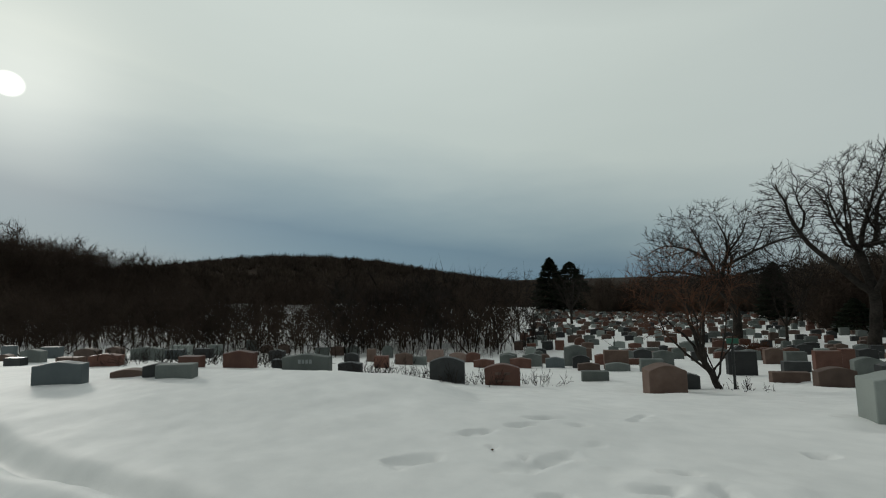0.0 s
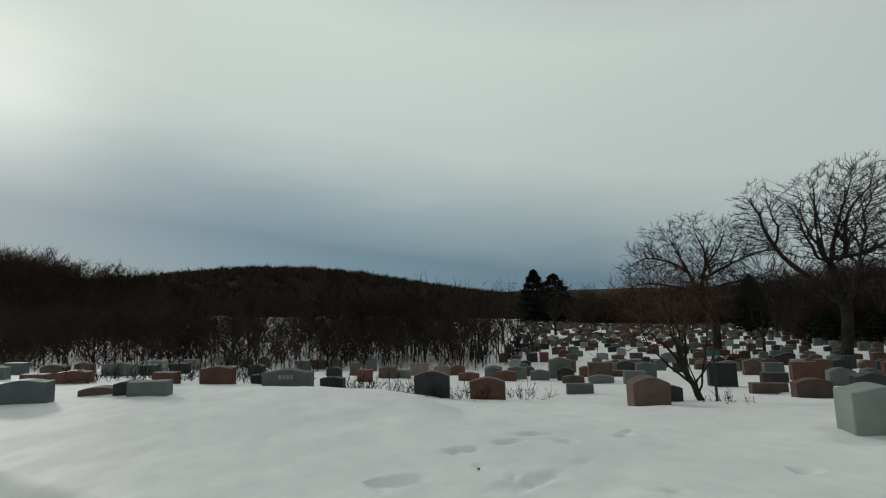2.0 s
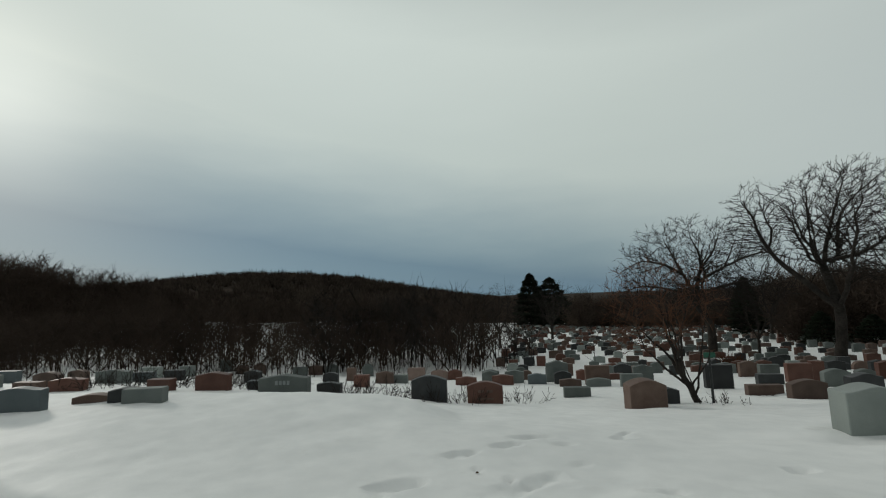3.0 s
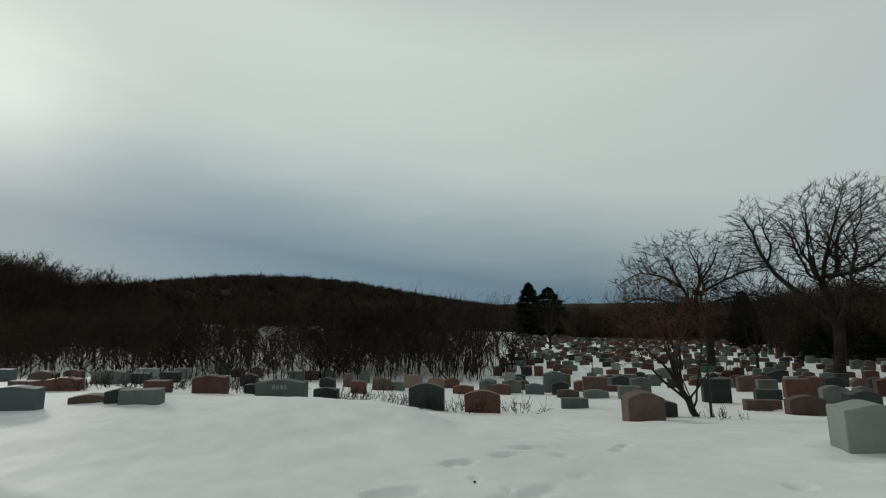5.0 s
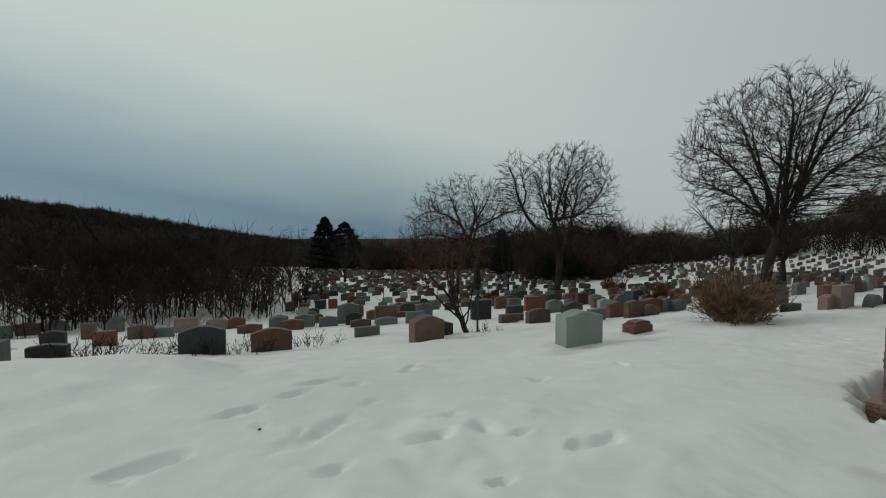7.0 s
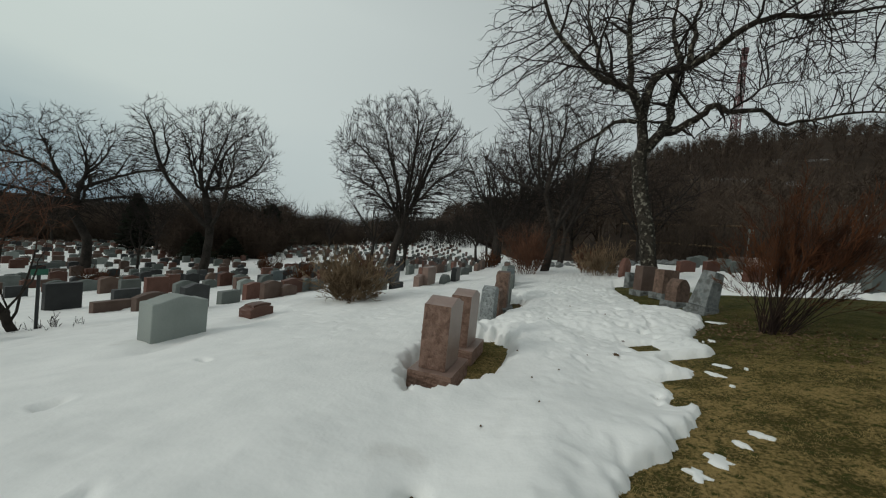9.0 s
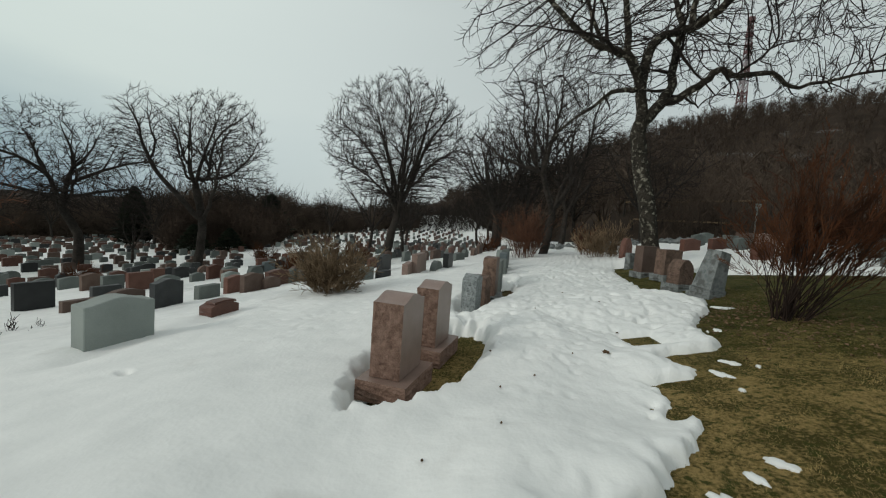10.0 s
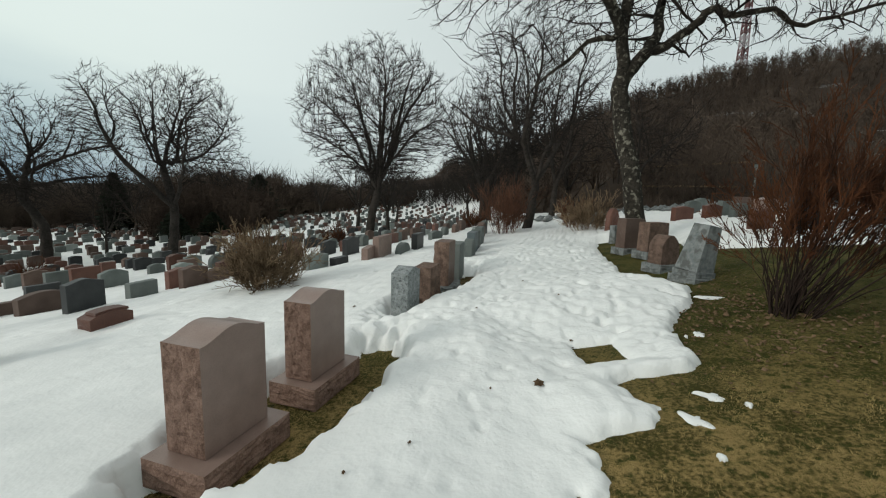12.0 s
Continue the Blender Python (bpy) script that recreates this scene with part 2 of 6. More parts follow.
M_GREENPAINT = material("green_sign_paint", (0.02, 0.09, 0.06), (0.03, 0.12, 0.08), grain=12.0, blotch=4.0, rough=0.5, bump=0.05)
M_DARKMETAL = material("dark_metal", (0.02, 0.022, 0.022), (0.04, 0.042, 0.042), grain=20.0, blotch=5.0, rough=0.5, bump=0.05)
M_MASTRED = material("mast_red_paint", (0.11, 0.055, 0.055), (0.15, 0.07, 0.07), grain=1.0, blotch=0.2, rough=0.6, bump=0.0)
M_MASTWHITE = material("mast_white_paint", (0.30, 0.26, 0.27), (0.38, 0.33, 0.34), grain=1.0, blotch=0.2, rough=0.6, bump=0.0)
M_FLOWER = material("red_petals", (0.35, 0.02, 0.02), (0.5, 0.05, 0.04), grain=30.0, blotch=8.0, rough=0.7, bump=0.2)
M_INK = material("carved_letters", (0.20, 0.22, 0.22), (0.26, 0.28, 0.28), grain=20.0, blotch=5.0, rough=0.8, bump=0.0)


# ---------------- mesh helpers ----------------
def quick_mesh(name, verts, faces):
    """A mesh from numpy arrays of places and of faces (all with the same number of corners)."""
    me = bpy.data.meshes.new(name)
    verts, faces = np.asarray(verts, np.float32), np.asarray(faces, np.int32)
    k = faces.shape[1]
    me.vertices.add(len(verts))
    me.vertices.foreach_set("co", verts.ravel())
    me.loops.add(faces.size)
    me.loops.foreach_set("vertex_index", faces.ravel())
    me.polygons.add(len(faces))
    me.polygons.foreach_set("loop_start", np.arange(len(faces), dtype=np.int32) * k)
    me.polygons.foreach_set("loop_total", np.full(len(faces), k, np.int32))
    me.update(calc_edges=True)
    return me


def smooth(me):
    me.polygons.foreach_set("use_smooth", np.ones(len(me.polygons), bool))
    return me


def solid(name, me, mats, parent=None, label=""):
    ob = new(name, me)
    for m in mats if isinstance(mats, (list, tuple)) else [mats]:
        if m.name not in me.materials:
            me.materials.append(m)
    if parent:
        ob.parent = parent
    if label:
        tagged(ob, label)
    return ob


def part(name, bm, mat, parent, label=""):
    me = bpy.data.meshes.new(name)
    bm.to_mesh(me)
    bm.free()
    return solid(name, me, mat, parent, label)


def thing(name, m, label, category, group="", kind=""):
    ob = new(name)
    ob.empty_display_size = 0.1
    ob.matrix_world = m
    return tagged(ob, label, category, group, kind)


# ---------------- ground ----------------
PROFILE_Y = (-300, -60, -20, -8, -3.8, -2.9, -1.6, 0.5, 4.9, 8, 10.8, 20, 29, 60, 110, 200, 500, 5000)
PROFILE_Z = (3.0, 2.2, 1.3, 0.75, 0.27, 0.0, -0.24, -0.44, -1.0, -1.6, -2.15, -3.30, -4.55, -6.1, -8.8, -13, -25, -32)


def bump_at(x, y, cx, cy, sx, sy, h):
    g = np.exp(-0.5 * (((x - cx) / sx) ** 2 + ((y - cy) / sy) ** 2))
    return h * np.maximum(g - 0.05, 0) / 0.95


def ground_z(x, y):
    """Height of the bare ground."""
    x, y = np.asarray(x, float), np.asarray(y, float)
    w = 0.6 + 0.04 * np.abs(y)
    z = sum(np.interp(y + w * k, PROFILE_Y, PROFILE_Z) for k in (-1, -0.5, 0, 0.5, 1)) / 5
    z = z + bump_at(x, y, 275, -105, 92, 140, 54) + bump_at(x, y, 330, -330, 160, 160, 30)
    z = z + bump_at(x, y, -250, 650, 190, 170, 53) + bump_at(x, y, -560, 520, 210, 200, 30) + bump_at(x, y, -112, 72, 24, 42, 16)
    rise, side = np.clip((x - 38) / 16, 0, 1), np.clip((3 + 0.1 * (x - 40) - y) / 11, 0, 1)
    z = z + 3.4 * rise * rise * (3 - 2 * rise) * side * side * (3 - 2 * side)
    # the field's eastward climb and its lift beyond the thicket are shaped to the camera's view
    # bearing and distance run from where the camera starts
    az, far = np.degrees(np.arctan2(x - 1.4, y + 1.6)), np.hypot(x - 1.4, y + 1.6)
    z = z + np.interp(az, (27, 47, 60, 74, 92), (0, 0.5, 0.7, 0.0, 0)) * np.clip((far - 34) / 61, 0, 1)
    z = z + bump_at(x, y, -52, 128, 45, 38, 3.6)
    z = z + bump_at(x, y, -5, 8.3, 4.5, 3.2, 0.52) + bump_at(x, y, -14, 14, 7, 6, 0.95)
    return z


def wobble(x, y, seed=0.0):
    """Cheap smooth noise, about -1 to 1."""
    return (np.sin(1.7 * x + 2.3 * np.sin(0.9 * y + seed) + seed) + np.sin(2.1 * y - 1.9 * np.sin(1.3 * x + 2 * seed)) + 0.6 * np.sin(4.3 * x + 3.1 * y + seed) + 0.4 * np.sin(7.7 * y - 6.1 * x + 3 * seed)) / 3.0


EDGE_X = (-60, -8, 0, 2.5, 4.2, 5.2, 5.9, 6.23, 6.5, 6.84, 7.16, 7.45, 7.75, 8.0, 8.15, 8.25, 8.42, 8.55, 8.72, 8.91, 9.08, 9.2, 9.38, 9.7, 10.0, 10.6, 11.3, 12.1, 12.6, 13.4, 17.5, 20, 23, 200)
EDGE_Y = (-12, -9, -5.0, -3.0, -1.75, -1.4, -1.65, -1.98, -2.02, -2.21, -2.35, -2.26, -2.1, -2.07, -2.25, -2.47, -2.57, -2.55, -2.38, -2.32, -2.45, -2.92, -2.98, -2.93, -2.9, -2.96, -3.28, -3.38, -3.2, -2.65, -2.25, -2.2, -30, -60)



def grass_edge(x):
    """Where the snow ends towards the lawn, as y along x."""
    return np.interp(x, EDGE_X, EDGE_Y)


def oval(x, y, cx, cy, rx, ry):
    """Signed distance, roughly in metres, out of an oval."""
    r = np.sqrt(((x - cx) / rx) ** 2 + ((y - cy) / ry) ** 2)
    return (r - 1) * min(rx, ry)


def lattice_noise(x, y, seed=0):
    """Smooth value noise, about -1 to 1, with cells one unit wide."""
    i, j = np.floor(x).astype(np.int64), np.floor(y).astype(np.int64)
    u, v = x - i, y - j
    u, v = u * u * (3 - 2 * u), v * v * (3 - 2 * v)

    def h(a, b):
        k = (a * 374761393 + b * 668265263 + seed * 974711) & 0xFFFFFFFF
        k = ((k ^ (k >> 13)) * 1274126177) & 0xFFFFFFFF
        return ((k ^ (k >> 16)) & 0xFFFF) / 32767.5 - 1

    return (h(i, j) * (1 - u) + h(i + 1, j) * u) * (1 - v) + (h(i, j + 1) * (1 - u) + h(i + 1, j + 1) * u) * v


def box_out(x, y, cx, cy, hx, hy, turn):
    """Distance, roughly, out of a turned rectangle."""
    c, q = math.cos(radians(turn)), math.sin(radians(turn))
    u, v = (x - cx) * c + (y - cy) * q, -(x - cx) * q + (y - cy) * c
    return np.maximum(np.abs(u) - hx, np.abs(v) - hy)


def snow_depth(x, y):
    """Thickness of the snow over the ground; below zero it is bare."""
    x, y = np.asarray(x, float), np.asarray(y, float)
    rag = 0.03 * wobble(2.6 * x, 2.6 * y, 1.3) + 0.045 * lattice_noise(4.6 * x, 4.6 * y, 21) + 0.05 * lattice_noise(11 * x, 11 * y, 22)
    lawn = y - grass_edge(x)
    beyond = np.minimum(x - 16.3, -4.3 - y)
    d = np.maximum(lawn, beyond) + rag
    depth = 0.07 * (1 - np.exp(-np.maximum(d, 0) / 0.03)) + 0.23 * (1 - np.exp(-np.maximum(d, 0) / 0.5)) + np.minimum(d, 0) * 0.6
    holes = np.minimum.reduce([oval(x, y, 8.0, 0.25, 1.48, 0.53), oval(x, y, 12.4, 0.62, 2.0, 0.38)]) + 0.9 * rag
    small = np.minimum.reduce([box_out(x, y, 9.64, -2.15, 0.29, 0.23, 19), oval(x, y, 7.33, -2.17, 0.14, 0.075), oval(x, y, 7.45, -2.02, 0.035, 0.02), oval(x, y, 7.22, -1.98, 0.03, 0.018), oval(x, y, 4.95, -0.32, 0.10, 0.06)]) + 0.4 * rag
    cut = 0.36 * (1 - np.exp(-np.maximum(holes, 0) / np.interp(x, (6.7, 7.2), (0.05, 0.09)))) + np.minimum(holes, 0)
    cut = np.minimum(cut, 0.06 * (1 - np.exp(-np.maximum(small, 0) / 0.02)) + np.maximum(small, 0) * 0.22 + np.minimum(small, 0))
    depth = np.minimum(depth, cut)
    depth = depth - 0.12 * bump_at(x, y, -112, 72, 24, 42, 16)
    depth = np.minimum(depth, 0.3 - np.minimum(x - 36, 0.42 * (x - 45) + 2 - y) * 0.2)
    return depth + np.where(depth > 0.02, relief(x, y), 0.0) * np.clip(depth / 0.12, 0, 1)


DENTS = ((0.68, 2.70, 0.23, 0.13, 35), (1.34, 3.74, 0.26, 0.11, 41), (2.26, 4.52, 0.28, 0.08, 18), (2.69, 4.27, 0.16, 0.08, 7), (1.89, 4.13, 0.20, 0.07, 22), (1.77, 2.60, 0.24, 0.13, 27), (2.12, 2.86, 0.26, 0.12, 34), (2.67, 3.42, 0.12, 0.08, 26), (3.60, 4.67, 0.22, 0.10, 46), (1.47, 3.15, 0.06, 0.05, 0), (1.94, 1.85, 0.11, 0.08, 5), (2.83, 2.0, 0.17, 0.08, 8), (3.30, 1.94, 0.16, 0.08, -80), (2.87, 1.04, 0.09, 0.06, -4), (3.20, 2.43, 0.12, 0.07, -20), (3.86, 1.17, 0.24, 0.06, -11), (3.8, 5.05, 0.20, 0.07, 50), (3.49, 1.67, 0.08, 0.05, -22), (4.9, 3.1, 0.14, 0.07, 20), (6.3, 3.0, 0.12, 0.06, 60))


def relief(x, y):
    """Lumps, wind hollows, footprints and a wheel rut in the snow's surface."""
    z = 0.038 * wobble(0.55 * x, 0.6 * y, 2.0) + 0.026 * lattice_noise(1.4 * x, 1.5 * y, 5)
    crust = np.clip((x - 6.2) / 5, 0.08, 1) * np.clip((1.8 - y) / 2.0, 0.4, 1)
    z = z + crust * (0.013 * lattice_noise(4.2 * x, 5.0 * y, 3) + 0.018 * lattice_noise(9.5 * x, 11.0 * y, 4) + 0.012 * lattice_noise(16 * x, 18 * y, 6))
    # trodden snow in front of the graves
    trod = np.exp(-(((x - 3.0) / 1.5) ** 2 + ((y - 1.7) / 1.2) ** 2))
    z = z + trod * (0.030 * lattice_noise(3.1 * x, 3.4 * y, 41) + 0.020 * lattice_noise(6.5 * x, 7.0 * y, 42))
    # a drift whose crest hides the feet of the first row
    crest = np.interp(x, (-6, -4.2, -2.8, -1.7, -0.3, 0.4, 1.3), (0, 0.08, 0.17, 0.25, 0.30, 0.25, 0)) + 0.03 * lattice_noise(1.1 * x, 1.0 * y, 43)
    z = z + np.maximum(crest, 0) * np.where(y < 6.9, np.exp(-(((y - 6.9) / 1.9) ** 2)), np.exp(-(((y - 6.9) / 0.4) ** 2)))
    pit = np.maximum(lattice_noise(4.6 * x, 6.0 * y, 11) * 0.75 + lattice_noise(10 * x, 12 * y, 12) * 0.5 - 0.35, 0)
    z = z - crust * 0.14 * pit
    for cx, cy, rx, ry, turn in DENTS:
        c, s = math.cos(radians(turn)), math.sin(radians(turn))
        u, v = ((x - cx) * c + (y - cy) * s) / rx, (-(x - cx) * s + (y - cy) * c) / ry
        r = (u * u + v * v) * np.maximum(1 + 0.7 * lattice_noise(9 * x, 9 * y, 31) + 0.5 * lattice_noise(4 * x, 4 * y, 32), 0.3)
        z = z - 0.055 * np.exp(-(r**2.2)) * (1 + 0.7 * lattice_noise(7 * x, 7 * y, 33)) + 0.006 * np.exp(-((np.sqrt(r) - 1.6) ** 2) / 0.2)
    u = (y - 2.6) * 0.925 + (x + 3.7) * 0.38 + 0.06 * np.sin(1.3 * x)
    near = 1 / (1 + np.exp((x - 0.4) * 3))
    z = z + near * 0.008 * lattice_noise(5 * x, 5 * y, 51) - near * (0.2 * np.exp(-((u / 0.17) ** 2)) - 0.09 * np.exp(-(((u + 0.38) / 0.14) ** 2)) + 0.07 * np.exp(-(((u + 0.75) / 0.2) ** 2)) * (1 + wobble(3 * x, 3 * y)))
    for cx, cy in ((7.3, 4.75), (9.3, 5.0), (5.9, 10.1)):
        z = z - 0.10 * np.exp(-(((x - cx + 0.5) / 0.55) ** 2 + ((y - cy + 0.25) / 0.28) ** 2))
    return z


def snow_z(x, y):
    return ground_z(x, y) + snow_depth(x, y)


def grid_sheet(name, xs, ys, height, keep=None):
    gx, gy = np.meshgrid(xs, ys, indexing="ij")
    z = height(gx, gy)
    verts = np.stack([gx.ravel(), gy.ravel(), z.ravel()], 1)
    nx, ny = gx.shape
    i = (np.arange(nx - 1)[:, None] * ny + np.arange(ny - 1)[None]).ravel()
    faces = np.stack([i, i + ny, i + ny + 1, i + 1], 1)
    if keep is not None:
        ok = keep(gx, gy).ravel()
        faces = faces[ok[faces].any(1)]
        used = np.unique(faces)
        remap = np.zeros(len(verts), int)
        remap[used] = np.arange(len(used))
        verts, faces = verts[used], remap[faces]
    return smooth(quick_mesh(name, verts, faces))


def spaced(near, far, n_near, n_far, mid):
    """Fine steps round mid, coarser ones outward."""
    a = np.linspace(mid - near, mid + near, n_near)
    out = near * (far / near) ** (np.arange(1, n_far + 1) / n_far)
    return np.concatenate([mid - out[::-1], a, mid + out])


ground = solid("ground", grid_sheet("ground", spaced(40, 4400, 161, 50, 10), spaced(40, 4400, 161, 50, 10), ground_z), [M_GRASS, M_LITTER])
tagged(ground, "matted yellow-green winter lawn with far wooded slopes", "ground", kind="structure")
gm = ground.data
cent = np.zeros(len(gm.polygons) * 3)
gm.polygons.foreach_get("center", cent)
cent = cent.reshape(-1, 3)
far_side = (np.hypot(cent[:, 0] - 8, cent[:, 1]) > 48) | ((cent[:, 0] > 31) & (cent[:, 1] < 0.42 * (cent[:, 0] - 45) + 4))
gm.polygons.foreach_set("material_index", far_side.astype(np.int32))

xs_snow = np.concatenate([np.arange(-90, -6, 0.6), np.arange(-6, 4, 0.06), np.arange(4, 11, 0.033), np.arange(11, 18, 0.06), np.arange(18, 40, 0.4), np.arange(40, 135, 1.5)])
ys_snow = np.concatenate([np.arange(-60, -9, 2.0), np.arange(-9, -3.5, 0.12), np.arange(-3.5, 3.0, 0.033), np.arange(3.0, 8, 0.06), np.arange(8, 30, 0.35), np.arange(30, 150, 1.5)])
snow = solid("snow_cover", grid_sheet("snow_cover", xs_snow, ys_snow, snow_z, lambda x, y: snow_depth(x, y) > -0.012), M_SNOW)
tagged(snow, "old packed white snow lying over the cemetery slope", "snow", kind="structure")


# ---------------- trees ----------------
def tubes(lines, sides):
    """Vertices and quads of tapered tubes along lines of (points, radii)."""
    groups, vs, fs, base = {}, [], [], 0
    for p, r in lines:
        groups.setdefault(len(p), []).append((p, r))
    for n, some in groups.items():
        p, r = np.array([a for a, _ in some], float), np.array([b for _, b in some], float)
        t = np.gradient(p, axis=1)
        t /= np.linalg.norm(t, axis=2, keepdims=True) + 1e-9
        ref = np.where(np.abs(t[:, :1, 2:]) > 0.8, (1.0, 0, 0), (0, 0, 1.0))
        a = np.cross(t, np.broadcast_to(ref, t.shape))
        a /= np.linalg.norm(a, axis=2, keepdims=True) + 1e-9
        b = np.cross(t, a)
        ang = np.arange(sides) * 2 * np.pi / sides
        ring = p[:, :, None] + r[:, :, None, None] * (np.cos(ang)[:, None] * a[:, :, None] + np.sin(ang)[:, None] * b[:, :, None])
        m = len(some)
        idx = base + np.arange(m * n * sides).reshape(m, n, sides)
        nxt = np.roll(idx, -1, axis=2)
        fs.append(np.stack([idx[:, :-1], nxt[:, :-1], nxt[:, 1:], idx[:, 1:]], -1).reshape(-1, 4))
        vs.append(ring.reshape(-1, 3))
        base += m * n * sides
    return np.concatenate(vs), np.concatenate(fs)


def limb(rng, start, way, length, r0, r1, steps, wander, lift):
    """One bent limb."""
    d = np.asarray(way, float)
    d = d / math.sqrt(d @ d)
    turn = rng.normal(0, wander, (steps, 3))
    turn[:, 2] += lift
    ways = d + np.cumsum(turn, axis=0)
    ways /= np.sqrt((ways * ways).sum(1))[:, None]
    pts = np.empty((steps + 1, 3))
    pts[0] = start
    pts[1:] = start + np.cumsum(ways, axis=0) * (length / steps)
    return pts, np.linspace(r0, r1, steps + 1)


def branch_out(rng, lines, parent, level, spec, low=0.22):
    """Grow the next level of limbs along a limb; spec holds (count, length ratio, angle, lift, wander, steps) by level."""
    if level >= len(spec):
        return
    count, ratio, angle, lift, wander, steps = spec[level]
    pts, rad = parent
    whole = np.linalg.norm(np.diff(pts, axis=0), axis=1).sum()
    count = max(1, int(round(count * rng.uniform(0.75, 1.25))))
    for k in range(count):
        f = low + (1 - low) * (k + rng.uniform(0.1, 0.9)) / count
        tip = k == count - 1
        f = 0.999 if tip else f
        i = min(int(f * (len(pts) - 1)), len(pts) - 2)
        g = f * (len(pts) - 1) - i
        at = pts[i] * (1 - g) + pts[i + 1] * g
        r = (rad[i] * (1 - g) + rad[i + 1] * g) * rng.uniform(0.45, 0.7)
        along = pts[i + 1] - pts[i]
        along = along / (math.sqrt(along @ along) + 1e-9)
        q = rng.normal(0, 1, 3)
        side = np.array((along[1] * q[2] - along[2] * q[1], along[2] * q[0] - along[0] * q[2], along[0] * q[1] - along[1] * q[0]))
        side /= math.sqrt(side @ side) + 1e-9
        a = radians(angle) * rng.uniform(0.7, 1.3) * (0.3 if tip else 1.0)
        way = along * math.cos(a) + side * math.sin(a)
        length = whole * ratio * rng.uniform(0.6, 1.2) * (1.15 - 0.45 * f)
        line = limb(rng, at, way, length, max(r, 0.006), max(r * 0.3, 0.004), steps, wander, lift)
        lines[level].append(line)
        branch_out(rng, lines, line, level + 1, spec)


def on_snow(x, y, sink=0.1, rz=0.0):
    return pose(x, y, float(snow_z(x, y)) - sink, 0, 0, rz)


def on_ground(x, y, sink=0.03, rz=0.0):
    return pose(x, y, float(ground_z(x, y)) - sink, 0, 0, rz)


def spreading(height, r, stems, lean=0.0, trunk=0.25, spread=0.5, seed=0):
    """Trunk and main limbs of a spreading tree."""
    rng = np.random.default_rng(seed + 99)
    top = (lean * height * trunk, 0, height * trunk)
    out = [((0, 0, -0.3), (lean, 0, 1), height * trunk + 0.3, r * 1.25, r * 0.85, 6, 0.04, 0.0)]
    p, _ = limb(np.random.default_rng(seed), np.array((0, 0, -0.3)), (lean, 0, 1), height * trunk + 0.3, r, r, 6, 0.04, 0.0)
    for k in range(stems):
        a = 2 * np.pi * (k + rng.uniform(-0.25, 0.25)) / stems
        s = spread * rng.uniform(0.6, 1.2)
        out.append((tuple(p[-1] - (0, 0, 0.15)), (math.cos(a) * s, math.sin(a) * s, 1), height * (1 - trunk) * rng.uniform(0.8, 1.0), r * 0.62, r * 0.12, 9, 0.13, 0.03))
    return out


def traced(points, r0, r1, rng, deep=0.5, start_depth=0.0):
    """A limb through points (across, up) in a tree's own plane, with some depth, rounded and tapered."""
    p = np.array(points, float)
    n = 3 * (len(p) - 1) + 1
    f = np.linspace(0, len(p) - 1, n)
    u, z = np.interp(f, np.arange(len(p)), p[:, 0]), np.interp(f, np.arange(len(p)), p[:, 1])
    u[1:-1], z[1:-1] = (u[:-2] + 2 * u[1:-1] + u[2:]) / 4, (z[:-2] + 2 * z[1:-1] + z[2:]) / 4
    drift = start_depth + np.cumsum(rng.normal(0, deep / n, n)) + np.linspace(0, rng.uniform(-deep, deep) * 1.5, n)
    u, z = u + rng.normal(0, 0.02, n), z + rng.normal(0, 0.02, n)
    return np.stack([u, drift, z], 1), np.linspace(r0, r1, n)


